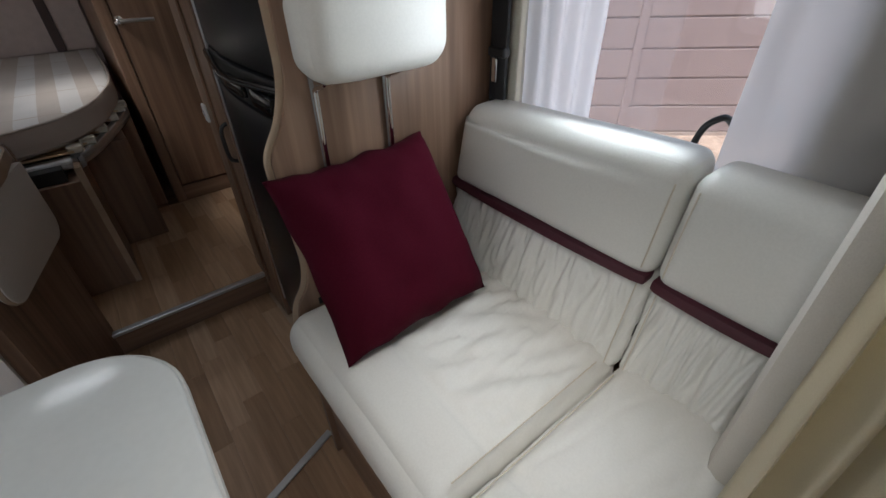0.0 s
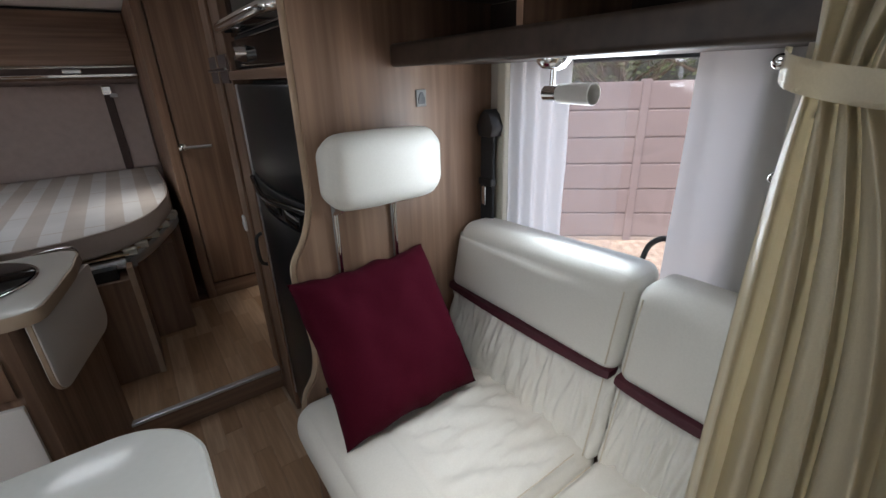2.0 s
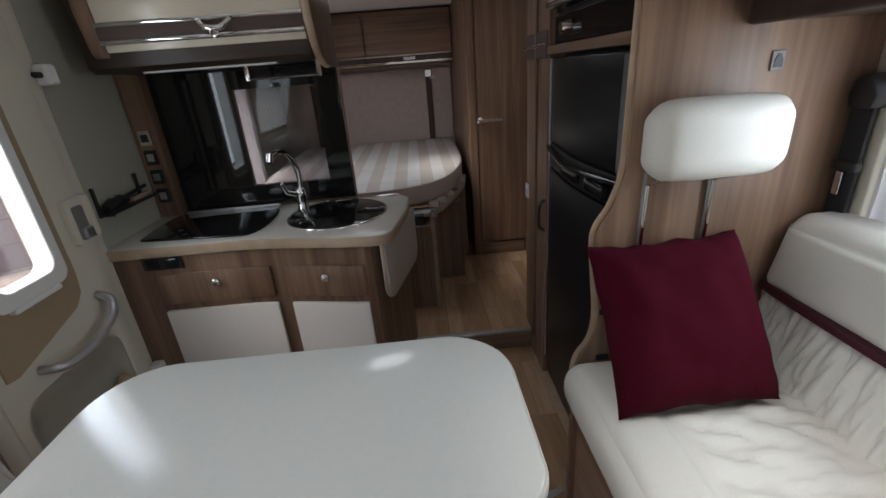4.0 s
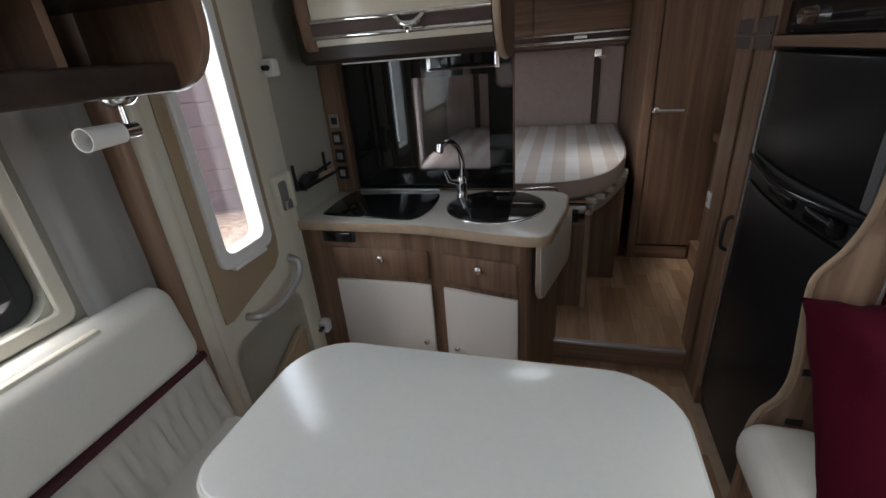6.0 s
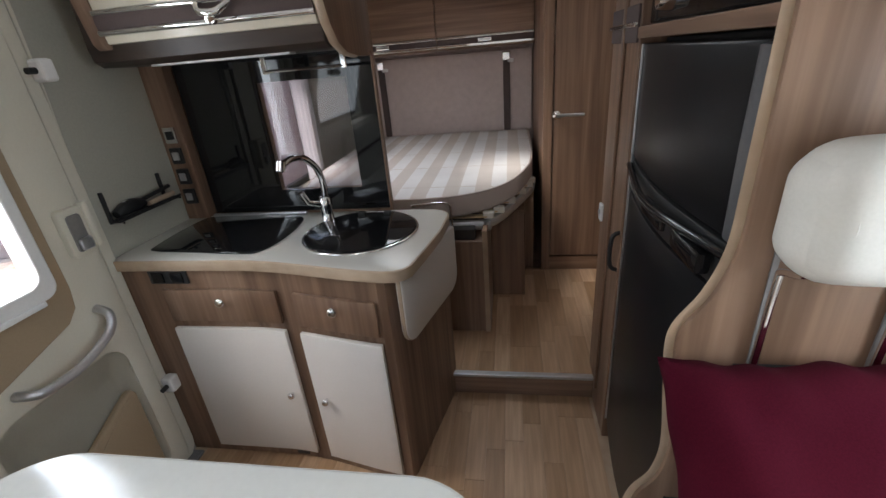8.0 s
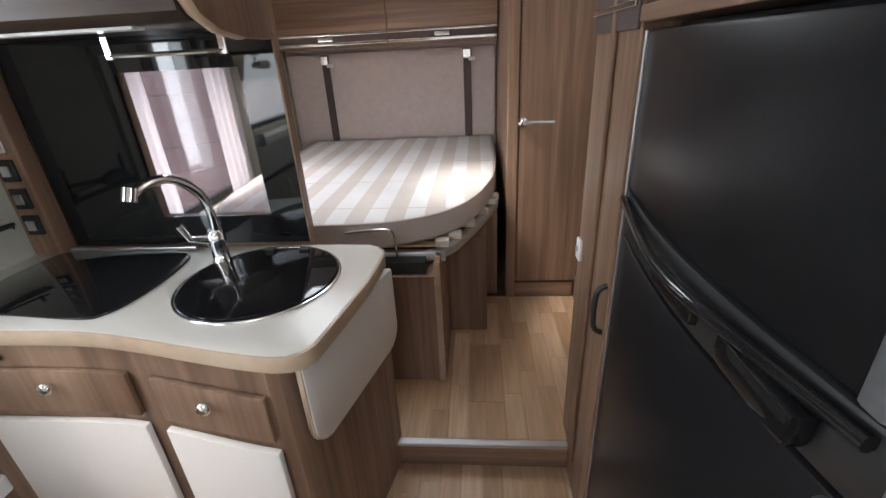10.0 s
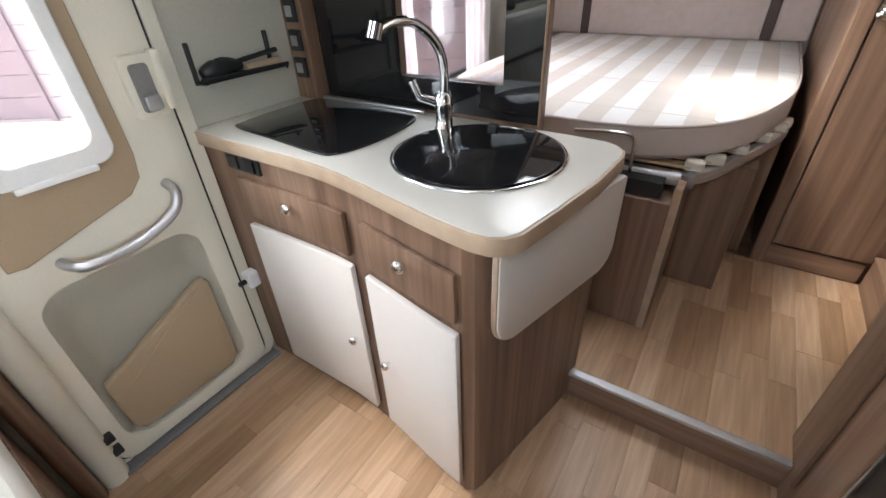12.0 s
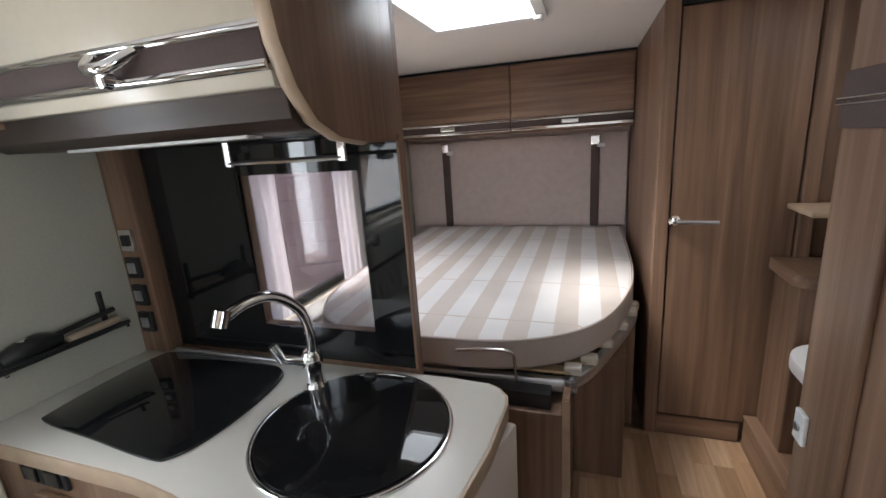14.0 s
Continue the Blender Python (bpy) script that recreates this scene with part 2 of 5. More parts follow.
def thing(name, at=(0, 0, 0), label="", category="", group="", kind=""):
    ob = new(name)
    at = PLACE[0] @ Vector(at)
    ob.location = at
    ob.empty_display_size = 0.05
    WORLD[ob] = Matrix.Translation(at)
    return tagged(ob, label, category, group, kind)


def part(name, bm, mat, parent=None, label="", smooth=None, at=None):
    """Links a bmesh, in world coordinates, as one mesh object."""
    me = bpy.data.meshes.new(name)
    bm.transform(PLACE[0])
    if smooth is not None:
        for f in bm.faces:
            f.smooth = True
        for e in bm.edges:
            if len(e.link_faces) == 2 and e.calc_face_angle(0) > radians(smooth):
                e.smooth = False
    bm.to_mesh(me)
    bm.free()
    for one in mat if isinstance(mat, (list, tuple)) else [mat]:
        me.materials.append(one)
    ob = new(name, me)
    WORLD[ob] = Matrix.Identity(4)
    if parent is not None:
        ob.parent = parent
        ob.matrix_parent_inverse = WORLD[parent].inverted()
    if label:
        ob["label"] = label
    return ob


def setting(name, bm, mat, label, category, smooth=None):
    return tagged(part(name, bm, mat, None, "", smooth), label, category, kind="structure")


def box(x0, x1, y0, y1, z0, z1, r=0.0, seg=2, bm=None, turn=0.0):
    one = bmesh.new()
    bmesh.ops.create_cube(one, size=1)
    mid = Vector(((x0 + x1) / 2, (y0 + y1) / 2, (z0 + z1) / 2))
    bmesh.ops.transform(one, verts=one.verts, matrix=Matrix.Diagonal((x1 - x0, y1 - y0, z1 - z0, 1)))
    if r:
        bmesh.ops.bevel(one, geom=one.edges, offset=r, segments=seg, affect="EDGES", profile=0.5)
    if turn:
        bmesh.ops.rotate(one, verts=one.verts, matrix=Matrix.Rotation(radians(turn), 3, "Z"))
    bmesh.ops.translate(one, verts=one.verts, vec=mid)
    return join(bm, one)


def join(bm, one):
    if bm is None:
        return one
    me = bpy.data.meshes.new("scratch")
    one.to_mesh(me)
    one.free()
    bm.from_mesh(me)
    bpy.data.meshes.remove(me)
    return bm


AX = {"z": lambda a, b, c: (a, b, c), "y": lambda a, b, c: (a, c, b), "x": lambda a, b, c: (c, a, b)}


def prism(points, axis, lo, hi, r=0.0, seg=2, holes=(), bm=None):
    """A board with the outline points, across axis from lo to hi, with holes through it. In the plane: z: (x, y); y: (x, z); x: (y, z)."""
    one, place = bmesh.new(), AX[axis]
    if holes:
        loops = []
        for ring in (points, *holes):
            vs = [one.verts.new(place(a, b, lo)) for a, b in ring]
            loops += [one.edges.new((vs[i], vs[(i + 1) % len(vs)])) for i in range(len(vs))]
        bmesh.ops.triangle_fill(one, use_beauty=True, use_dissolve=False, edges=loops)
    else:
        one.faces.new([one.verts.new(place(a, b, lo)) for a, b in points])
    res = bmesh.ops.extrude_face_region(one, geom=list(one.faces))
    shift = Vector(place(0, 0, hi)) - Vector(place(0, 0, lo))
    bmesh.ops.translate(one, verts=[v for v in res["geom"] if isinstance(v, bmesh.types.BMVert)], vec=shift)
    bmesh.ops.recalc_face_normals(one, faces=one.faces)
    if r:
        rim = [e for e in one.edges if len(e.link_faces) == 2 and e.calc_face_angle(0) > radians(60)]
        bmesh.ops.bevel(one, geom=rim, offset=r, segments=seg, affect="EDGES", profile=0.5, clamp_overlap=True)
    return join(bm, one)


def round_rect(a0, a1, b0, b1, r, n=6, corners=(1, 1, 1, 1)):
    """Corners from (a0, b0) against the clock; each factor scales the radius."""
    pts = []
    for (a, b, start), f in zip(((a0, b0, 180), (a1, b0, 270), (a1, b1, 0), (a0, b1, 90)), corners):
        q = max(r * f, 1e-4)
        ca, cb = a + q * (1 if a == a0 else -1), b + q * (1 if b == b0 else -1)
        pts += [(ca + q * math.cos(radians(start + 90 * i / n)), cb + q * math.sin(radians(start + 90 * i / n))) for i in range(n + 1)]
    return pts


def smooth_path(points, n=8, closed=False):
    """Catmull-Rom through the points."""
    out, count = [], len(points)
    vs = [Vector(p) for p in points]
    for i in range(count if closed else count - 1):
        if closed:
            p0, p1, p2, p3 = (vs[(i + k) % count] for k in (-1, 0, 1, 2))
        else:
            p0, p1, p2, p3 = vs[max(i - 1, 0)], vs[i], vs[i + 1], vs[min(i + 2, count - 1)]
        for k in range(n):
            t = k / n
            out.append(0.5 * (2 * p1 + (p2 - p0) * t + (2 * p0 - 5 * p1 + 4 * p2 - p3) * t * t + (3 * p1 - 3 * p2 + p3 - p0) * t ** 3))
    if not closed:
        out.append(vs[-1])
    return out


def tube(points, radius, sides=10, bm=None, flat=1.0, cap=True):
    """A round bar along the points; radius may be a list; flat squashes it across."""
    one, rings = bmesh.new(), []
    ps = [Vector(p) for p in points]
    side = None
    for i, p in enumerate(ps):
        way = (ps[min(i + 1, len(ps) - 1)] - ps[max(i - 1, 0)]).normalized()
        if side is None:
            side = way.cross(Vector((0, 0, 1)) if abs(way.z) < 0.9 else Vector((0, 1, 0))).normalized()
        side = (side - way * side.dot(way)).normalized()
        up = way.cross(side)
        r = radius[i] if isinstance(radius, (list, tuple)) else radius
        rings.append([one.verts.new(p + r * (math.cos(a) * side + flat * math.sin(a) * up)) for a in (2 * math.pi * k / sides for k in range(sides))])
    for a, b in zip(rings, rings[1:]):
        for k in range(sides):
            one.faces.new((a[k], a[(k + 1) % sides], b[(k + 1) % sides], b[k]))
    if cap:
        one.faces.new(rings[0][::-1])
        one.faces.new(rings[-1])
    bmesh.ops.recalc_face_normals(one, faces=one.faces)
    return join(bm, one)


def lathe(profile, centre, axis=(0, 0, 1), sides=24, bm=None):
    """Turns (radius, height) round an axis through centre."""
    one, rings = bmesh.new(), []
    q = Vector((0, 0, 1)).rotation_difference(Vector(axis)).to_matrix()
    for r, h in profile:
        rings.append([one.verts.new(Vector(centre) + q @ Vector((r * math.cos(a), r * math.sin(a), h))) for a in (2 * math.pi * k / sides for k in range(sides))])
    for a, b in zip(rings, rings[1:]):
        for k in range(sides):
            one.faces.new((a[k], a[(k + 1) % sides], b[(k + 1) % sides], b[k]))
    if profile[0][0] > 1e-5:
        one.faces.new(rings[0][::-1])
    if profile[-1][0] > 1e-5:
        one.faces.new(rings[-1])
    bmesh.ops.remove_doubles(one, verts=one.verts, dist=1e-6)
    bmesh.ops.recalc_face_normals(one, faces=one.faces)
    return join(bm, one)


def soft_block(lo, hi, r, n=(14, 14, 14), shape=None, bm=None):
    """An upholstered block: rounded box, then moved point by point with shape(p, u) where u runs 0 to 1 in each axis."""
    one = bmesh.new()
    lo, hi = Vector(lo), Vector(hi)
    for ax in range(3):
        a, b = (ax + 1) % 3, (ax + 2) % 3
        for side in (0, 1):
            grid = []
            for i in range(n[a] + 1):
                row = []
                for j in range(n[b] + 1):
                    u = [0.0, 0.0, 0.0]
                    u[ax], u[a], u[b] = side, i / n[a], j / n[b]
                    row.append(one.verts.new([lo[k] + (hi[k] - lo[k]) * u[k] for k in range(3)]))
                grid.append(row)
            for i in range(n[a]):
                for j in range(n[b]):
                    one.faces.new((grid[i][j], grid[i + 1][j], grid[i + 1][j + 1], grid[i][j + 1]))
    bmesh.ops.remove_doubles(one, verts=one.verts, dist=1e-5)
    bmesh.ops.recalc_face_normals(one, faces=one.faces)
    for v in one.verts:
        u = Vector([(v.co[k] - lo[k]) / (hi[k] - lo[k]) for k in range(3)])
        inner = Vector([min(max(v.co[k], lo[k] + r), hi[k] - r) for k in range(3)])
        off = v.co - inner
        if off.length > 1e-9:
            v.co = inner + off.normalized() * min(r, off.length if sum(abs(c) > 1e-6 for c in off) == 1 else r)
        if shape:
            v.co = Vector(shape(v.co.copy(), u))
    return join(bm, one)


def ribbon(outer, inner, lo, hi, r=0.003):
    """A strip between two lines in plan, with a rounded edge outside."""
    one, rows = bmesh.new(), []
    for (ax, ay), (bx, by) in zip(outer, inner):
        ux, uy = bx - ax, by - ay
        k = r / max(math.hypot(ux, uy), 1e-6)
        ring = [(bx, by, lo), (ax + ux * k, ay + uy * k, lo), (ax + ux * k * 0.3, ay + uy * k * 0.3, lo + r * 0.3), (ax, ay, lo + r),
                (ax, ay, hi - r), (ax + ux * k * 0.3, ay + uy * k * 0.3, hi - r * 0.3), (ax + ux * k, ay + uy * k, hi), (bx, by, hi)]
        rows.append([one.verts.new(p) for p in ring])
    for a, b in zip(rows, rows[1:]):
        for i in range(8):
            one.faces.new((a[i], a[(i + 1) % 8], b[(i + 1) % 8], b[i]))
    one.faces.new(rows[0])
    one.faces.new(rows[-1][::-1])
    bmesh.ops.recalc_face_normals(one, faces=one.faces)
    return one


def sheet(fn, nu, nv, bm=None, thick=0.0):
    """A cloth from fn(u, v)."""
    one = bmesh.new()
    grid = [[one.verts.new(fn(i / nu, j / nv)) for j in range(nv + 1)] for i in range(nu + 1)]
    for i in range(nu):
        for j in range(nv):
            one.faces.new((grid[i][j], grid[i + 1][j], grid[i + 1][j + 1], grid[i][j + 1]))
    if thick:
        bmesh.ops.solidify(one, geom=list(one.faces), thickness=thick)
    return join(bm, one)


# ---- the shell ----
LEFT, RIGHT, REAR, TOP, UP = -0.73, 1.417, 4.68, 1.82, 0.108
FRONT = -1.35
setting("floor", box(LEFT - 0.07, RIGHT + 0.07, FRONT, 2.54, -0.06, -0.004), WOOD_EDGE, "oak strip vinyl floor of the lounge", "floor")
setting("floor_rear", box(LEFT - 0.07, RIGHT + 0.07, 2.54, REAR, -0.06, UP - 0.004), WOOD_X, "raised rear floor with a walnut riser", "floor")
lw_holes = [round_rect(0.35, 1.27, 0.99, 1.47, 0.06), round_rect(1.575, 2.135, -0.02, 1.80, 0.06), round_rect(3.02, 3.80, 0.70, 1.44, 0.05), round_rect(-1.0, -0.25, 0.95, 1.5, 0.08)]
setting("wall_left", prism([(FRONT, -0.06), (REAR, -0.06), (REAR, TOP), (FRONT, TOP)], "x", LEFT - 0.07, LEFT, holes=lw_holes), GREY_WALL, "light grey side wall board", "wall")
rw_holes = [round_rect(0.963, 1.563, 0.83, 1.435, 0.05), round_rect(-1.0, -0.25, 0.95, 1.5, 0.08)]
setting("wall_right", prism([(FRONT, -0.06), (REAR, -0.06), (REAR, TOP), (FRONT, TOP)], "x", RIGHT, RIGHT + 0.07, holes=rw_holes), WALL_FELT, "beige side wall", "wall")
setting("wall_rear", box(LEFT - 0.07, RIGHT + 0.07, REAR, REAR + 0.06, -0.06, TOP), HEAD_FELT, "mauve beige rear wall", "wall")
setting("wall_front", prism([(LEFT - 0.07, -0.06), (RIGHT + 0.07, -0.06), (RIGHT + 0.07, TOP), (LEFT - 0.07, TOP)], "y", FRONT - 0.06, FRONT, holes=[round_rect(LEFT + 0.15, RIGHT - 0.15, 0.95, 1.62, 0.1)]), GREY_WALL, "plain front wall with the windscreen opening", "wall")
roof = [round_rect(-0.06, 0.32, 2.95, 3.43, 0.03), round_rect(0.12, 0.58, 0.68, 1.12, 0.03), round_rect(1.12, 1.36, 2.9, 3.2, 0.03)]
setting("ceiling", prism([(LEFT - 0.07, FRONT - 0.06), (RIGHT + 0.07, FRONT - 0.06), (RIGHT + 0.07, REAR + 0.06), (LEFT - 0.07, REAR + 0.06)], "z", TOP, TOP + 0.05, holes=roof), CEILING, "off-white padded ceiling", "ceiling")


def pane(name, parent, bm, mat=None):
    ob = part(name, bm, mat or PANE, parent)
    ob.visible_shadow = False
    return ob


def ring_frame(a0, a1, b0, b1, r, w, axis, lo, hi, bev=0.004):
    return prism(round_rect(a0, a1, b0, b1, r), axis, lo, hi, bev, 2, [round_rect(a0 + w, a1 - w, b0 + w, b1 - w, max(r - w * 0.6, 0.01))])


def roof_light(n, x0, x1, y0, y1):
    f = setting(f"window_{n}", ring_frame(x0 - 0.035, x1 + 0.035, y0 - 0.035, y1 + 0.035, 0.03, 0.04, "z", TOP - 0.018, TOP - 0.0005), WHITE_PLASTIC, "white framed roof light in the ceiling", "roof light")
    pane("pane", f, box(x0 + 0.006, x1 - 0.006, y0 + 0.006, y1 - 0.006, TOP + 0.036, TOP + 0.042), FROST_DOME)
    part("catch", box(x1 - 0.01, x1 + 0.02, y1 - 0.05, y1 + 0.01, TOP - 0.035, TOP - 0.019, 0.004), WHITE_PLASTIC, f)
    return f


FROST_DOME = sheer_material("opal_acrylic", (0.95, 0.95, 0.95), 0.08)
roof_light(1, -0.06, 0.32, 2.95, 3.43)
# unseen, added above the lounge as an opening for its fill light
roof_light(2, 0.12, 0.58, 0.68, 1.12)
# unseen too, added for the washroom corner's fill light
roof_light(3, 1.12, 1.36, 2.9, 3.2)


def side_window(n, y0, y1, z0, z1, x_in, out, label):
    """An acrylic window; out is -1 or 1, the way outdoors along x."""
    lo, hi = sorted((x_in + out * 0.03, x_in + out * 0.062))
    f = setting(f"window_{n}", ring_frame(y0 + 0.002, y1 - 0.002, z0 + 0.002, z1 - 0.002, 0.06, 0.035, "x", lo, hi), RUBBER, label, "window")
    lo, hi = sorted((x_in + out * 0.05, x_in + out * 0.056))
    pane("pane", f, prism(round_rect(y0 + 0.03, y1 - 0.03, z0 + 0.03, z1 - 0.03, 0.04), "x", lo, hi))
    lo, hi = sorted((x_in - out * 0.018, x_in - out * 0.0005))
    part("inner_frame", ring_frame(y0 - 0.03, y1 + 0.03, z0 - 0.03, z1 + 0.03, 0.03, 0.032, "x", lo, hi), CREAM_PLASTIC, f, "cream inner window frame")
    return f


w_r = side_window(4, 0.963, 1.563, 0.83, 1.435, RIGHT, 1, "acrylic side window above the sofa")
w_l = side_window(5, 0.35, 1.27, 0.99, 1.47, LEFT, -1, "acrylic side window with black rubber frame above the bench")
w_b = side_window(6, 3.02, 3.80, 0.70, 1.44, LEFT, -1, "acrylic side window beside the bed")
side_window(7, -1.0, -0.25, 0.95, 1.5, LEFT, -1, "cab side window")
side_window(8, -1.0, -0.25, 0.95, 1.5, RIGHT, 1, "cab side window")
ws = setting("window_9", ring_frame(LEFT + 0.15, RIGHT - 0.15, 0.95, 1.62, 0.1, 0.03, "y", FRONT - 0.055, FRONT - 0.005), RUBBER, "wide cab windscreen", "window")
pane("pane", ws, prism(round_rect(LEFT + 0.17, RIGHT - 0.17, 0.97, 1.6, 0.08), "y", FRONT - 0.036, FRONT - 0.03))


def window_stay(parent, y, z, x, out):
    part("window_stay", tube(smooth_path([(x, y, z), (x - out * 0.02, y + 0.008, z + 0.012), (x - out * 0.03, y + 0.03, z - 0.008), (x - out * 0.03, y + 0.042, z - 0.055)]), 0.006), BLACK, parent, "black window stay")


window_stay(w_r, 1.098, 1.038, RIGHT + 0.03, 1)
part("window_stay", tube([(LEFT - 0.035, 1.215, 1.06), (LEFT - 0.03, 1.19, 1.30)], 0.009), ALU, w_l, "metal window stay")
part("stay_clip", box(LEFT - 0.04, LEFT - 0.01, 1.19, 1.225, 1.05, 1.11, 0.006), BLACK, w_l)

# ---- outdoors ----
setting("ground", box(-60, 60, -60, 60, -0.90, -0.72), GRAVEL, "tan gravel yard", "ground")


def fence(x, y0, y1, face, count, pitch):
    f = thing("fence", (x, (y0 + y1) / 2, -0.72), "mauve painted fence of wide horizontal boards", "fence")
    z = -0.72
    lo, hi = (x, x + 0.05)
    part("gravel_board", box(lo - 0.008, hi + 0.008, y0, y1, z - 0.02, z + 0.045, 0.006), FENCE_POST, f, "pale concrete gravel board")
    z += 0.045
    for k in range(count):
        part("board", box(lo + (0.004 if k % 2 else 0), hi, y0, y1, z + 0.008, z + pitch - 0.004, 0.012), FENCE, f)
        z += pitch
    part("backing", box(x + 0.02, x + 0.035, y0, y1, -0.68, z - 0.02), FENCE, f)
    y = y0
    while y <= y1:
        part("post", box(x - 0.03 if face > 0 else x - 0.02, x + 0.08, y - 0.05, y + 0.05, -0.73, z + 0.02, 0.01), FENCE, f)
        y += 2.7
    return f


set_down(now=(5.6, 3.6, 0), turn=48)
fence(0, -8.1, 5.4, -1, 6, 0.32)
set_down(now=(-6.5, 5.4, 0), turn=-57.8)
fence(0, -8.1, 5.4, 1, 6, 0.34)
set_down()


def tree(at, height, seed):
    rng = random.Random(seed)
    t = thing("tree", at, "bare-limbed tree with sparse dull green leaves", "tree", "trees behind the fence")
    base = Vector(at)
    trunk = smooth_path([base + Vector((rng.uniform(-0.15, 0.15) * k, rng.uniform(-0.15, 0.15) * k, height * 0.5 * k / 3 - (0.05 if k == 0 else 0))) for k in range(4)], 4)
    bm = tube(trunk, [0.17 - 0.1 * i / (len(trunk) - 1) for i in range(len(trunk))], 8)
    tips = []
    for _ in range(26):
        s = trunk[rng.randint(len(trunk) // 3, len(trunk) - 1)]
        way = Vector((rng.uniform(-1, 1), rng.uniform(-1, 1), rng.uniform(0.15, 1))).normalized()
        length = rng.uniform(0.8, 2.0)
        pts = smooth_path([s, s + way * length * 0.5 + Vector((0, 0, 0.12)), s + way * length + Vector((rng.uniform(-0.2, 0.2), rng.uniform(-0.2, 0.2), 0.3))], 4)
        bm = tube(pts, [0.05 - 0.043 * i / (len(pts) - 1) for i in range(len(pts))], 5, bm)
        for _ in range(3):
            s2 = pts[rng.randint(2, len(pts) - 1)]
            w2 = (way + Vector((rng.uniform(-1, 1), rng.uniform(-1, 1), rng.uniform(-0.4, 0.7)))).normalized()
            bm = tube([s2, s2 + w2 * 0.35, s2 + w2 * 0.75 + Vector((0, 0, 0.1))], [0.016, 0.009, 0.003], 4, bm)
            tips += [s2 + w2 * 0.35, s2 + w2 * 0.75, s2]
        tips.append(pts[-1])
    part("trunk", bm, BARK, t, smooth=60)
    verts, faces = [], []
    for _ in range(1500):
        c = rng.choice(tips) + Vector((rng.gauss(0, 0.16), rng.gauss(0, 0.16), rng.gauss(0, 0.14)))
        a = Vector((rng.uniform(-1, 1), rng.uniform(-1, 1), rng.uniform(-1, 1))).normalized()
        b = a.orthogonal().normalized()
        s = rng.uniform(0.03, 0.06)
        k = len(verts)
        verts += [c - a * s, c + b * s * 0.5, c + a * s, c - b * s * 0.5]
        faces.append((k, k + 1, k + 2, k + 3))
    me = bpy.data.meshes.new("crown")
    me.from_pydata([tuple(v) for v in verts], [], faces)
    me.materials.append(LEAF)
    crown = new("crown", me)
    WORLD[crown] = Matrix.Identity(4)
    crown.parent, crown.matrix_parent_inverse = t, WORLD[t].inverted()


for k, (x, y, h) in enumerate(((7.2, 2.2, 6.0), (8.1, 4.0, 6.5), (7.0, 5.6, 5.5), (8.4, 6.8, 6.0), (9.8, 0.4, 5.5), (-9.6, 6.4, 6.0), (-6.4, 9.0, 5.5), (-12.6, 4.6, 6.0))):
    tree((x + (1.3 if x > 0 else 0), y, -0.72), h, k + 3)

# ---- entrance door in the left wall ----
door = thing("door_1", (-0.715, 1.87, 0.03), "cream moulded entrance door with a tall window, closed", "door", kind="structure")
DY0, DY1, DZ0, DZ1 = 1.60, 2.108, 0.02, 1.77
win = round_rect(1.695, 1.93, 0.885, 1.66, 0.035)
part("leaf", prism(round_rect(DY0, DY1, DZ0, DZ1, 0.05), "x", -0.765, -0.70, 0.006, 2, [win, round_rect(1.645, 2.045, 0.07, 0.615, 0.07)]), CREAM_PLASTIC, door, smooth=35)
part("seal", prism(round_rect(DY0 - 0.016, DY1 + 0.016, DZ0 - 0.016, DZ1 + 0.016, 0.06), "x", -0.75, -0.716, 0, 2, [round_rect(DY0 + 0.002, DY1 - 0.002, DZ0 + 0.002, DZ1 - 0.002, 0.05)]), RUBBER, door, "black rubber seal")
part("door_frame", prism(round_rect(DY0 - 0.05, DY1 + 0.05, -0.01, DZ1 + 0.05, 0.08), "x", -0.729, -0.712, 0.004, 2, [round_rect(DY0 - 0.012, DY1 + 0.012, DZ0 - 0.012, DZ1 + 0.012, 0.06)]), CREAM_PLASTIC, door, "cream door surround")
brown = [(1.645, 0.70), (1.68, 0.695), (1.93, 0.765), (1.965, 0.80), (1.975, 0.86), (1.975, 1.70), (1.645, 1.70)]
part("window_surround", prism(brown, "x", -0.7, -0.693, 0.003, 2, [win]), TAUPE_PLASTIC, door, "tan trim panel round the window")
part("window_frame", prism(round_rect(1.685, 1.94, 0.865, 1.672, 0.04), "x", -0.74, -0.678, 0.005, 2, [round_rect(1.72, 1.905, 0.91, 1.636, 0.035)]), WHITE_PLASTIC, door, "white window frame with a folded blind cassette")
pane("pane", door, box(-0.745, -0.741, 1.70, 1.925, 0.89, 1.65))
part("blind_lip", box(-0.694, -0.672, 1.73, 1.89, 0.853, 0.868, 0.004), WHITE_PLASTIC, door)


def recess(u, v):
    """The hollow moulded into the lower door: steep at its foot and sides, soft at its head."""
    y, z = 1.640 + 0.410 * u, 0.065 + 0.555 * v
    edge = min(1, min(u, 1 - u) * 410 / 55) * min(1, v * 555 / 30) * min(1, (1 - v) * 555 / 120)
    edge = edge * edge * (3 - 2 * edge)
    return Vector((-0.7015 - 0.030 * edge + 0.006 * math.sin(math.pi * u) * edge, y, z))


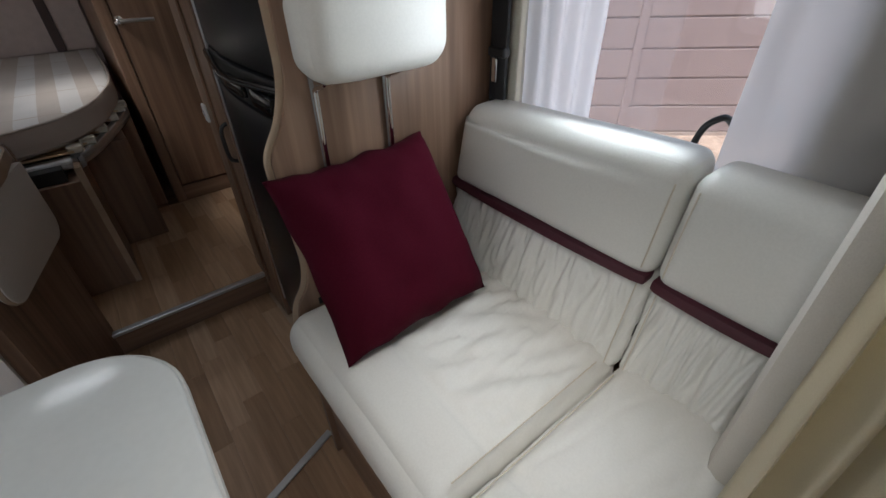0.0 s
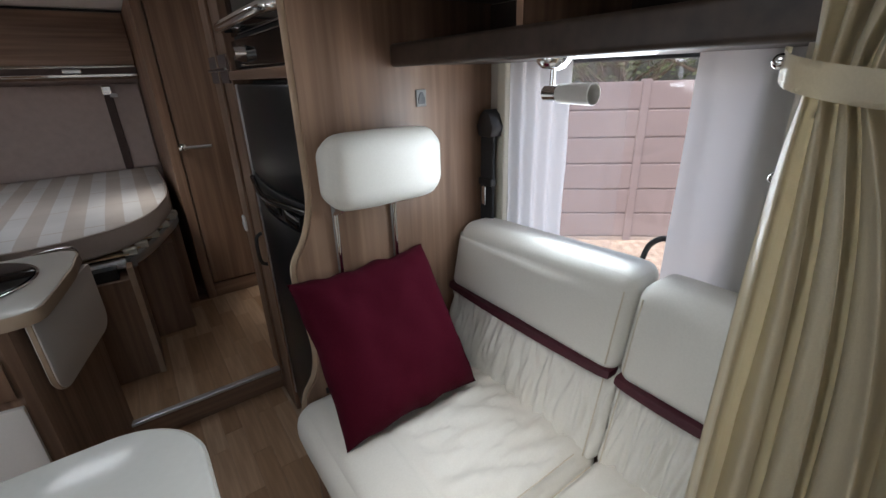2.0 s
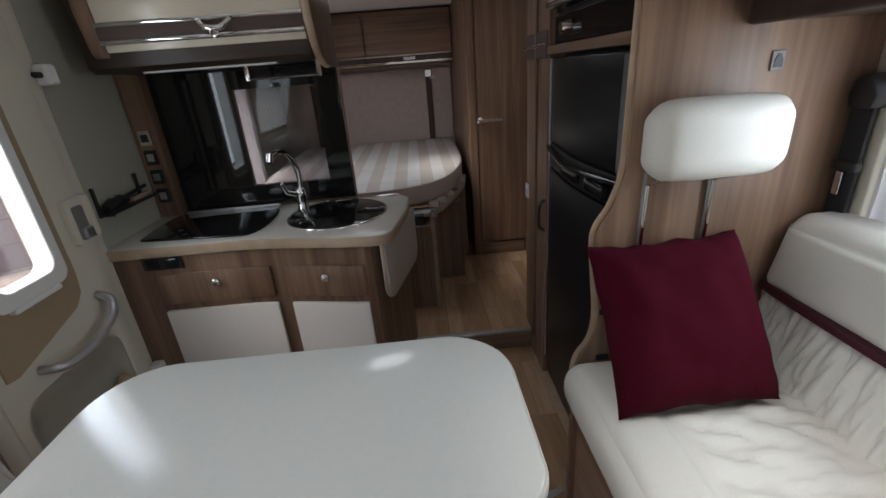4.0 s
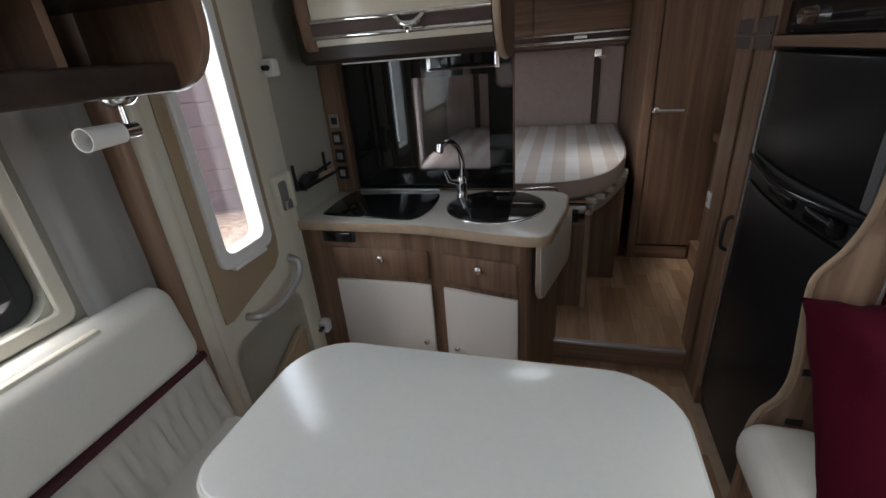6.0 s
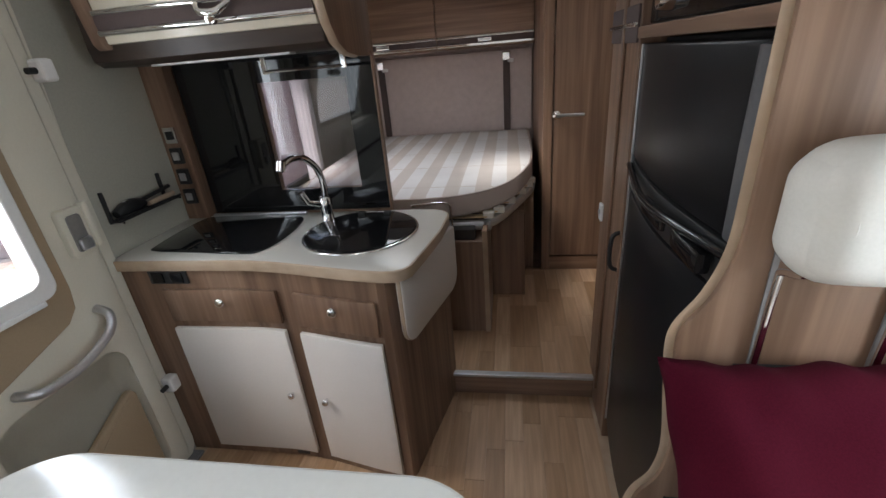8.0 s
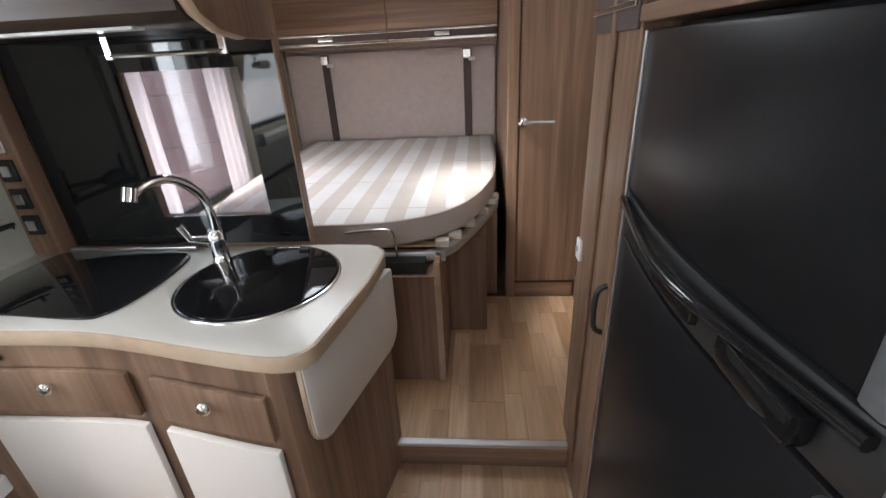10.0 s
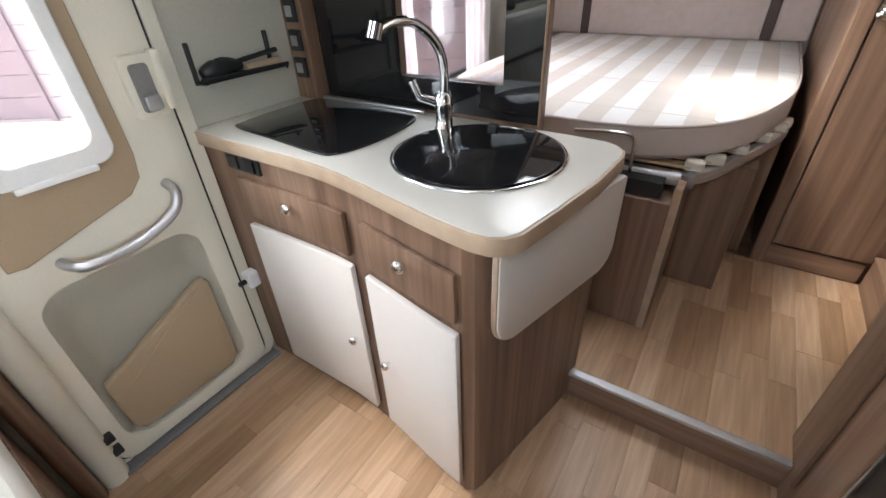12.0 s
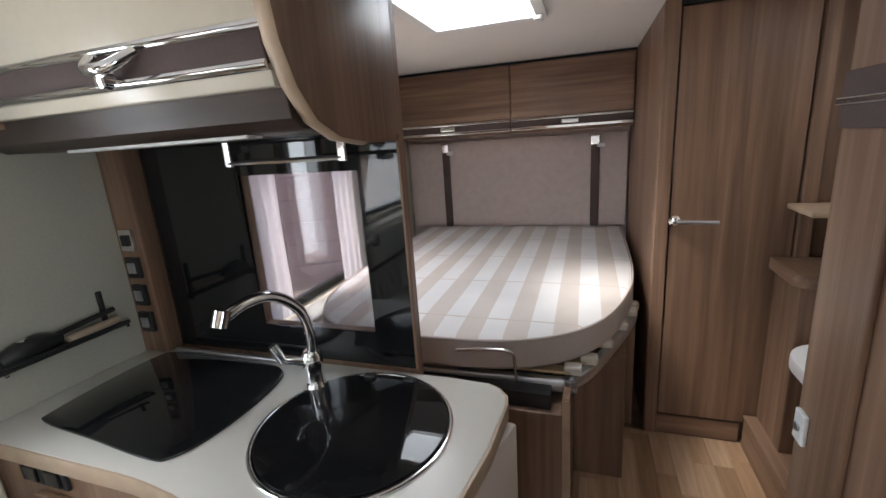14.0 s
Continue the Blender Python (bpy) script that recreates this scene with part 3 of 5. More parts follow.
part("recess_back", box(-0.764, -0.752, 1.638, 2.052, 0.063, 0.622), CREAM_PLASTIC, door)
part("moulded_recess", sheet(recess, 40, 50, thick=0.003), CREAM_PLASTIC, door, smooth=80)
pocket_edge = [(1.664, 0.30), (1.668, 0.13), (1.69, 0.095), (1.985, 0.088), (2.012, 0.115), (2.018, 0.43), (2.006, 0.452), (1.985, 0.448)]
part("pocket", prism(pocket_edge, "x", -0.722, -0.694, 0.008, 3), TAUPE_PLASTIC, door, "tan storage pocket", smooth=40)
part("pocket_seam", tube([(-0.6935, 1.70, 0.25), (-0.693, 1.85, 0.352), (-0.6935, 1.985, 0.435)], 0.0022, 6), TAUPE_PLASTIC, door)
bar = smooth_path([(-0.695, 2.015, 0.765), (-0.655, 2.015, 0.745), (-0.643, 1.98, 0.70), (-0.64, 1.87, 0.665), (-0.643, 1.775, 0.665), (-0.66, 1.745, 0.672), (-0.695, 1.735, 0.675)], 5)
part("grab_bar", tube(bar, 0.013, 12), ALU, door, "silver grey curved grab bar", smooth=60)
lock = part("lock_case", prism(round_rect(2.015, 2.095, 0.93, 1.075, 0.014), "x", -0.7, -0.676, 0.005, 2), CREAM_PLASTIC, door, smooth=40)
part("lock_grip", soft_block((-0.702, 2.088, 0.94), (-0.668, 2.112, 1.08), 0.008, (4, 4, 8)), CREAM_PLASTIC, lock, smooth=60)
part("lock_recess", prism(round_rect(2.03, 2.075, 0.945, 1.055, 0.01), "x", -0.677, -0.672, 0.002), SLAT_GREY, lock, "dark grey latch recess")
part("latch_lever", prism(round_rect(2.036, 2.074, 0.948, 0.985, 0.008), "x", -0.672, -0.66, 0.004), ALU, lock, "grey latch lever")
for z in (0.10, 0.155):
    part("door_stop", box(-0.715, -0.675, 1.592, 1.618, z - 0.012, z + 0.012, 0.004), BLACK, door)
for z, y in ((0.36, 2.122), (1.435, 2.142)):
    hg = part("hinge", box(-0.712, -0.668, y, y + 0.043, z - 0.03, z + 0.03, 0.009), WHITE_PLASTIC, door, "white hinge cover")
    part("hinge_pin", tube([(-0.69, y - 0.024, z), (-0.69, y + 0.002, z)], 0.009, 10), BLACK, hg)
setting("door_mat_strip", box(-0.728, -0.672, 1.56, 2.145, 0.0, 0.012, 0.004), CARPET, "grey carpet strip on the door threshold", "threshold")

# ---- kitchen ----
def knob(parent, x, y, z, r=0.0155):
    return part("knob", lathe([(0.004, 0), (0.005, 0.008), (r, 0.013), (r * 1.05, 0.019), (r * 0.7, 0.025), (0, 0.026)], (x, y, z), (0, -1, 0), 16), CHROME, parent, "chrome knob", smooth=50)


def front_y(x):
    """The kitchen front swells gently towards the aisle."""
    t = min(max((x + 0.3) / 0.6, 0), 1)
    return 2.163 - 0.088 * t * t * (3 - 2 * t)


def side_x(y):
    return 0.214 + 0.206 * (y - 2.08)


kitchen = thing("kitchen_cabinet", (-0.25, 2.3, 0), "walnut kitchen base unit with cream doors beside the entrance door", "kitchen cabinet")
KX = [LEFT + 0.002 + (0.15 + 0.73) * i / 16 for i in range(17)]
outline = [(x, front_y(x)) for x in KX] + [(0.185, front_y(0.185)), (0.207, front_y(0.2) + 0.012), (0.218, front_y(0.2) + 0.035), (side_x(2.535), 2.535), (side_x(2.57), 2.57), (LEFT + 0.002, 2.57)]
SINK = (0.062, 2.36)
part("body", prism(outline, "z", 0.0, 0.826, 0.003, 1), WOOD, kitchen, smooth=30)


def front_board(x0, x1, z0, z1, out, thick, round_by, n=8):
    """A door or drawer front that follows the swell."""
    xs = [x0 + (x1 - x0) * i / n for i in range(n + 1)]
    ring = [(x, front_y(x) - out - thick) for x in xs] + [(x, front_y(x) - out) for x in reversed(xs)]
    return prism(ring, "z", z0, z1, round_by, 2)


for x0, x1, kx, lx in ((-0.583, -0.168, -0.203, -0.369), (-0.112, 0.180, -0.066, 0.036)):
    d = part("door", front_board(x0, x1, 0.052, 0.605, 0.003, 0.018, 0.003), DOOR_CREAM, kitchen, "matt cream cupboard door", smooth=35)
    knob(d, kx, front_y(kx) - 0.02, 0.342, 0.0125)
    d = part("drawer_front", front_board(x0 + 0.004, x1 - 0.004, 0.632, 0.752, 0.002, 0.014, 0.003), WOOD, kitchen, "walnut drawer front", smooth=35)
    knob(d, lx, front_y(lx) - 0.015, 0.715)
sock = part("switch_plate", front_board(-0.615, -0.475, 0.772, 0.82, 0.001, 0.008, 0.002), BLACK, kitchen, "black double switch plate")
for x in (-0.58, -0.51):
    part("switch_rocker", box(x - 0.022, x + 0.022, front_y(x) - 0.014, front_y(x) - 0.008, 0.778, 0.814, 0.003), BLACK_GLASS, sock)
part("vent_slot", front_board(-0.27, -0.22, 0.012, 0.03, 0.0004, 0.002, 0), BLACK, kitchen)

worktop = thing("worktop", (-0.25, 2.3, 0.826), "stone grey laminate worktop with oak edging on the kitchen unit", "worktop")
WX = [LEFT + 0.002 + (0.21 - LEFT) * i / 18 for i in range(19)]
wt = [(x, front_y(x) - 0.015) for x in WX] + [(0.247, 2.068), (0.270, 2.080), (0.285, 2.102), (0.305, 2.2), (0.332, 2.36), (0.34, 2.50), (0.334, 2.528), (0.315, 2.552), (0.285, 2.568), (0.2, 2.574), (LEFT + 0.002, 2.574)]
part("top", prism(wt, "z", 0.832, 0.862, 0.003, 2), WORKTOP, worktop, smooth=40)
rim_out = [(x, front_y(x) - 0.020) for x in WX] + [(0.250, 2.063), (0.275, 2.076), (0.291, 2.100), (0.311, 2.2), (0.338, 2.36), (0.346, 2.50), (0.339, 2.532), (0.318, 2.557), (0.285, 2.574)]
rim_in = [(x, front_y(x) - 0.015) for x in WX] + [(0.247, 2.068), (0.270, 2.080), (0.285, 2.102), (0.305, 2.2), (0.332, 2.36), (0.34, 2.50), (0.334, 2.528), (0.315, 2.552), (0.285, 2.568)]
part("edging", ribbon(rim_out, rim_in, 0.824, 0.8605), WOOD_EDGE, worktop, "light oak edging", smooth=40)

sink = thing("sink", (*SINK, 0.862), "round sink under a flush black glass lid in the worktop", "sink")
lid_ring = [(SINK[0] + 0.186 * math.cos(2 * math.pi * k / 56), min(SINK[1] + 0.186 * math.sin(2 * math.pi * k / 56), SINK[1] + 0.166)) for k in range(56)]
part("basin_edge", prism([(SINK[0] + 0.19 * math.cos(2 * math.pi * k / 56), SINK[1] + 0.19 * math.sin(2 * math.pi * k / 56)) for k in range(56)], "z", 0.8624, 0.8648, 0.0006, 1), BLACK_ENAMEL, sink, smooth=40)
part("glass_lid", prism(lid_ring, "z", 0.865, 0.8705, 0.0015, 2), LID_GLASS, sink, "black glass lid", smooth=40)
part("rim", tube([(SINK[0] + 0.193 * math.cos(2 * math.pi * k / 48), SINK[1] + 0.193 * math.sin(2 * math.pi * k / 48), 0.864) for k in range(49)], 0.0055, 8, flat=0.8, cap=False), CHROME, sink, "polished steel rim", smooth=60)
for k in (-1, 1):
    part("lid_hinge", box(SINK[0] + k * 0.05 - 0.014, SINK[0] + k * 0.05 + 0.014, SINK[1] + 0.160, SINK[1] + 0.176, 0.8655, 0.875, 0.003), BLACK, sink)

hob = thing("hob_cover", (-0.43, 2.37, 0.862), "black glass hob cover set in the worktop", "hob")
hob_ring = smooth_path([(-0.64, 2.245, 0), (-0.615, 2.215, 0), (-0.45, 2.200, 0), (-0.27, 2.183, 0), (-0.225, 2.20, 0), (-0.20, 2.26, 0), (-0.19, 2.36, 0), (-0.20, 2.47, 0), (-0.225, 2.51, 0), (-0.28, 2.53, 0), (-0.45, 2.538, 0), (-0.6, 2.536, 0), (-0.64, 2.51, 0), (-0.65, 2.38, 0)], 4, True)
part("lid", prism([(p.x, p.y) for p in hob_ring], "z", 0.8625, 0.869, 0.002, 2), BLACK_GLASS, hob, smooth=40)
part("lid_hinge", box(-0.62, -0.22, 2.542, 2.556, 0.863, 0.876, 0.004), ALU, hob, "steel hinge strip")

tap = thing("tap", (-0.095, 2.475, 0.862), "chrome mixer tap with curved swivel spout on the worktop", "tap")
TX, TY = -0.098, 2.468
part("base", lathe([(0.027, 0), (0.027, 0.006), (0.022, 0.012), (0.021, 0.05), (0.024, 0.058), (0.024, 0.085), (0.017, 0.095), (0, 0.097)], (TX, TY, 0.862)), CHROME, tap, smooth=40)
part("spout", tube(smooth_path([(TX, TY, 0.93), (TX + 0.008, TY - 0.004, 1.0), (TX + 0.002, TY - 0.02, 1.065), (TX - 0.012, TY - 0.075, 1.115), (TX - 0.022, TY - 0.135, 1.125), (TX - 0.03, TY - 0.185, 1.115)], 6), 0.0115, 12), CHROME, tap, smooth=60)
part("nozzle", tube([(TX - 0.03, TY - 0.185, 1.128), (TX - 0.033, TY - 0.196, 1.10)], 0.015, 14), CHROME, tap, smooth=60)
part("lever", tube([(TX - 0.012, TY - 0.015, 0.935), (TX - 0.042, TY - 0.045, 0.95), (TX - 0.055, TY - 0.055, 0.99)], [0.012, 0.010, 0.012], 12), CHROME, tap, smooth=60)

flap = thing("worktop_flap", (0.30, 2.3, 0.6), "cream folding worktop extension hanging beside the kitchen unit", "folding flap")
fl = bmesh.new()
a = Vector((0.238, 2.098, 0))
b = Vector((0.343, 2.50, 0))
way = (b - a).normalized()
L = (b - a).length
ring = round_rect(0.0, L, 0.585, 0.822, 0.06, 8, (1.0, 1.0, 0.15, 0.15))
fl = prism(ring, "y", 0, 0.020, 0.003, 2)
m = Matrix(((way.x, -way.y, 0, a.x), (way.y, way.x, 0, a.y), (0, 0, 1, 0), (0, 0, 0, 1)))
bmesh.ops.transform(fl, verts=fl.verts, matrix=m @ Matrix.Translation((0, -0.02, 0)))
part("flap_board", fl, DOOR_CREAM, flap, smooth=35)
fl = prism(round_rect(-0.003, L + 0.003, 0.582, 0.8215, 0.062, 8, (1.0, 1.0, 0.15, 0.15)), "y", 0, 0.013, 0.003, 2)
bmesh.ops.transform(fl, verts=fl.verts, matrix=m @ Matrix.Translation((0, -0.0165, 0)))
part("flap_edging", fl, WOOD_EDGE, flap, "light oak edge", smooth=35)
for q in (0.1, 0.32):
    c = a + way * q
    part("bracket", box(c.x - 0.03, c.x - 0.004, c.y - 0.012, c.y + 0.012, 0.70, 0.78), ALU, flap)

# partition behind the kitchen with the glass screen
part_wall = prism([(LEFT + 0.002, UP), (0.112, UP), (0.112, 1.42), (0.112, TOP - 0.002), (LEFT + 0.002, TOP - 0.002)], "y", 2.592, 2.62, 0.002, 1, [round_rect(-0.325, 0.008, 0.953, 1.348, 0.004)])
setting("partition", part_wall, WOOD, "walnut partition between the kitchen and the bed", "partition")
screen = thing("glass_splashback", (-0.26, 2.588, 0.87), "black glass splashback with a clear see-through field", "splashback")
part("black_border", prism([(-0.632, 0.868), (0.108, 0.868), (0.108, 1.445), (-0.632, 1.445)], "y", 2.584, 2.5915, 0, 1, [round_rect(-0.325, 0.008, 0.953, 1.348, 0.003)]), BLACK_GLASS, screen)
pane("clear_field", screen, box(-0.325, 0.008, 2.586, 2.5905, 0.953, 1.348), SMOKED)
part("edge_strip", box(0.1085, 0.116, 2.580, 2.591, 0.868, 1.42, 0.002), WOOD, screen)
post = thing("switch_post", (-0.68, 2.52, 0.862), "walnut corner post with sockets and switches", "corner post")
part("board", box(LEFT + 0.002, -0.635, 2.535, 2.583, 0.863, 1.475, 0.003), WOOD, post)
for z, mt, s in ((1.195, CHROME, 0.024), (1.118, BLACK, 0.024), (1.038, BLACK, 0.024), (0.959, BLACK, 0.024)):
    sw = part("switch", box(-0.682 - s, -0.682 + s, 2.524, 2.5355, z - 0.03, z + 0.03, 0.003), mt, post, "chrome socket" if mt is CHROME else "black switch")
    part("rocker", box(-0.682 - 0.013, -0.682 + 0.013, 2.519, 2.5245, z - 0.015, z + 0.015, 0.002), ALU if mt is BLACK else BLACK, sw)
rack = thing("glass_rail", (-0.06, 2.43, 1.38), "thin chrome hanging rail under the kitchen locker", "rail")
part("rod", tube([(-0.19, 2.425, 1.382), (0.07, 2.425, 1.382)], 0.005, 8), CHROME, rack)
for x in (-0.19, 0.07):
    part("hanger", box(x - 0.008, x + 0.008, 2.421, 2.429, 1.375, 1.44, 0.002), CHROME, rack)

setting("trim_wall_seam", tube([(LEFT + 0.002, 2.185, 1.80), (LEFT + 0.002, 2.172, 1.38), (LEFT + 0.002, 2.158, 1.16), (LEFT + 0.002, 2.148, 0.87)], 0.005, 8), CREAM_PLASTIC, "cream edge strip of the wall lining beside the door", "trim", smooth=60)

# small wall holder with a lighter and a knife
holder = thing("wall_holder", (-0.70, 2.33, 0.95), "black wall tray with a gas lighter and utensils beside the worktop", "wall holder")
part("tray", box(-0.729, -0.685, 2.20, 2.485, 0.972, 0.978, 0.002), BLACK, holder)
part("tray_lip", tube([(-0.687, 2.20, 0.985), (-0.687, 2.485, 0.98)], 0.005, 8), BLACK, holder)
part("tool_body", tube(smooth_path([(-0.705, 2.215, 0.995), (-0.705, 2.275, 1.007), (-0.705, 2.335, 1.0)], 4), [0.014, 0.019, 0.022, 0.024, 0.024, 0.023, 0.020, 0.015, 0.012], 10), BLACK, holder, smooth=60)
part("tool_blade", tube([(-0.705, 2.32, 1.01), (-0.705, 2.465, 1.022)], 0.007, 8), BLACK, holder)
part("tool_ring", tube([(-0.705, 2.262, 0.983), (-0.705, 2.262, 1.03)], 0.011, 10), CHROME, holder)
part("wooden_handle", tube([(-0.697, 2.345, 0.99), (-0.697, 2.465, 0.994)], 0.010, 8), WOOD_EDGE, holder, "pale wooden handle")
for y in (2.205, 2.45):
    part("hook", box(-0.729, -0.718, y - 0.006, y + 0.006, 0.968, 1.075, 0.003), BLACK, holder)
for y in (2.212, 2.478):
    part("tray_clip", box(-0.729, -0.684, y - 0.004, y + 0.004, 0.966, 0.972, 0.001), CHROME, holder)

# kitchen overhead locker
LK = thing("kitchen_overhead_locker", (-0.3, 2.4, 1.43), "walnut overhead locker with a cream gloss flap above the kitchen", "overhead locker")
carc = [(2.59, 1.43), (2.30, 1.43), (2.275, 1.445), (2.268, 1.48), (2.268, TOP - 0.003), (2.59, TOP - 0.003)]
# darkened walnut, so the colour carries the shade on the underside
part("carcass", prism([(a, b) for a, b in carc], "x", -0.635, 0.085, 0.004, 2), SHADED_WOOD, LK, smooth=30)


def bulged(x0, x1, z0, z1, y0, bulge, thick, n=8):
    """A flap whose face bows outwards."""
    face = [(y0 - bulge * math.sin(math.pi * (0.12 + 0.62 * i / n)), z0 + (z1 - z0) * i / n) for i in range(n + 1)]
    return prism(face + [(y + thick, z) for y, z in reversed(face)], "x", x0, x1, 0.003, 2)


flap_o = part("flap", bulged(-0.545, 0.082, 1.487, TOP - 0.006, 2.262, 0.03, 0.02), GLOSS_CREAM, LK, "gloss cream lifting flap", smooth=40)
trim = part("mirror_trim", bulged(-0.55, 0.083, 1.516, 1.562, 2.247, 0.012, 0.008), STRAP, flap_o, "brown trim strip with chrome edges", smooth=40)
part("chrome_line", bulged(-0.55, 0.0835, 1.556, 1.571, 2.2435, 0.010, 0.008), CHROME, flap_o, smooth=40)
part("chrome_line", bulged(-0.55, 0.0835, 1.507, 1.521, 2.2445, 0.010, 0.008), CHROME, flap_o, smooth=40)
handle = part("flap_handle", tube(smooth_path([(-0.233, 2.232, 1.555), (-0.208, 2.205, 1.535), (-0.163, 2.20, 1.532), (-0.138, 2.232, 1.555)], 5), 0.009, 8), CHROME, flap_o, "chrome lifting handle", smooth=60)
part("handle_knob", lathe([(0.006, 0), (0.007, 0.012), (0.016, 0.018), (0.014, 0.03), (0, 0.033)], (-0.185, 2.235, 1.52), (0, -1, 0), 14), CHROME, flap_o, smooth=50)
endp = [(2.60, 1.405), (2.45, 1.405), (2.36, 1.415), (2.30, 1.44), (2.26, 1.485), (2.235, 1.54), (2.222, 1.62), (2.22, TOP - 0.002), (2.60, TOP - 0.002)]
part("end_panel", prism(endp, "x", 0.0865, 0.112, 0.003, 2), WOOD, LK, "rounded walnut end panel", smooth=35)
part("end_edging", tube([(0.099, y - 0.001, z) for y, z in endp[1:-1]], 0.0128, 8, flat=0.35), WOOD_EDGE, LK, "light oak edge band", smooth=60)
part("wall_end", prism([(2.59, 1.44), (2.30, 1.44), (2.255, 1.49), (2.235, 1.60), (2.24, TOP - 0.004), (2.59, TOP - 0.004)], "x", -0.60, -0.548, 0.006, 2), WOOD, LK, "walnut end beside the wall", smooth=35)
part("light_strip", box(-0.5, -0.05, 2.33, 2.37, 1.424, 1.4305, 0.002), WHITE_PLASTIC, LK, "unlit strip lamp")

# ---- rear: step, bed, washroom ----
setting("trim_step_nosing", box(0.30, 0.897, 2.528, 2.556, UP - 0.012, UP + 0.004, 0.004), ALU, "aluminium nosing on the step edge", "step nosing")

BED = [(-0.58, 3.6), (-0.555, 3.3), (-0.50, 3.1), (-0.40, 2.96), (-0.25, 2.895), (0.10, 2.885), (0.28, 2.905), (0.42, 2.965), (0.52, 3.06), (0.595, 3.2), (0.65, 3.38), (0.685, 3.56), (0.705, 3.9), (0.71, 4.62), (-0.59, 4.62)]


def mattress():
    pts = [(p.x, p.y) for p in smooth_path([(x, y, 0) for x, y in BED[:-2]], 5)]
    ring = pts + BED[-2:]
    bm = bmesh.new()
    cx, cy = 0.0, 3.8
    levels = [(0.985, 0.698), (1.0, 0.712), (1.0, 0.775), (0.992, 0.795), (0.97, 0.806), (0.8, 0.812), (0.5, 0.812), (0.2, 0.812)]
    rings = [[bm.verts.new((cx + (x - cx) * s, cy + (y - cy) * s, z + 0.004 * noise.noise((x * 4 * s, y * 4 * s, z * 5)))) for x, y in ring] for s, z in levels]
    n = len(ring)
    for i, (a, b) in enumerate(zip(rings, rings[1:])):
        for k in range(n):
            f = bm.faces.new((a[k], a[(k + 1) % n], b[(k + 1) % n], b[k]))
            f.material_index = 0 if i < 3 else 1
    bm.faces.new(rings[-1]).material_index = 1
    bm.faces.new(rings[0][::-1])
    bmesh.ops.recalc_face_normals(bm, faces=bm.faces)
    return bm


bed = thing("bed", (0, 3.7, UP), "fixed bed on walnut boxes with an aluminium slatted frame", "bed")
part("base_box", box(LEFT + 0.002, 0.4355, 2.855, 3.212, UP, 0.60, 0.003), WOOD, bed, "walnut bed box")
part("base_box_side", box(0.436, 0.458, 2.8516, 3.2118, UP, 0.652, 0.002), WOOD, bed, "walnut side board of the bed box")
part("base_box_edge", box(0.4355, 0.4585, 2.8496, 2.8514, UP, 0.652), WOOD_EDGE, bed)
part("base_box", box(LEFT + 0.002, 0.637, 3.2125, 3.56, UP, 0.615, 0.003), WOOD, bed, "walnut bed box")
part("base_box", box(LEFT + 0.002, 0.70, 3.561, REAR - 0.03, UP, 0.615, 0.003), WOOD, bed, "walnut bed box")
# black block standing in for the shade in the gap below the rail
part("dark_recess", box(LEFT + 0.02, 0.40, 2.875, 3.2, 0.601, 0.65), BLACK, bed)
rail = [(-0.58, 2.93, 0.652), (0.38, 2.93, 0.652), (0.46, 2.955, 0.652), (0.52, 3.03, 0.652), (0.60, 3.22, 0.652), (0.68, 3.45, 0.652), (0.705, 3.56, 0.652)]
run = smooth_path(rail, 6)


def inset(points, by):
    """The run moved sideways, towards the middle of the bed."""
    made = []
    for k, p in enumerate(points):
        way = (points[min(k + 1, len(points) - 1)] - points[max(k - 1, 0)]).normalized()
        made.append((p.x - way.y * by, p.y + way.x * by))
    return made


part("frame_rail", ribbon([(p.x, p.y) for p in run], inset(run, 0.026), 0.624, 0.668, 0.008), ALU, bed, "aluminium bed frame rail", smooth=50)
part("rail_groove", ribbon(inset(run, -0.0012), inset(run, 0.002), 0.643, 0.6465, 0.0), RAIL_GREY, bed)
rp = smooth_path(rail[2:], 12)
for k in range(6):
    p = rp[6 + k * 8] if 6 + k * 8 < len(rp) else rp[-1]
    part("slat", box(-0.59, p.x - 0.03, p.y - 0.02, p.y + 0.02, 0.674, 0.682), SLAT, bed)
    part("slat_cap", box(p.x - 0.05, p.x + 0.004, p.y - 0.019, p.y + 0.019, 0.6685, 0.70, 0.007), SLAT_CAP, bed)
part("corner_hoop", tube(smooth_path([(0.12, 2.868, 0.775), (0.24, 2.872, 0.785), (0.29, 2.878, 0.775), (0.297, 2.885, 0.73), (0.297, 2.90, 0.66)], 5), 0.005, 8), CHROME, bed, "thin steel mattress hoop", smooth=60)
mt = tagged(part("mattress", mattress(), [TICKING_SIDE, TICKING], None, "", 40), "bare mattress in beige and white striped ticking on the bed", "mattress")
part("piping", tube([(0.0 + (x - 0.0) * 0.993, 3.8 + (y - 3.8) * 0.993, 0.797) for x, y in [(p.x, p.y) for p in smooth_path([(x, y, 0) for x, y in BED[:-1]], 4)]], 0.005, 6), TICKING_SIDE, mt)

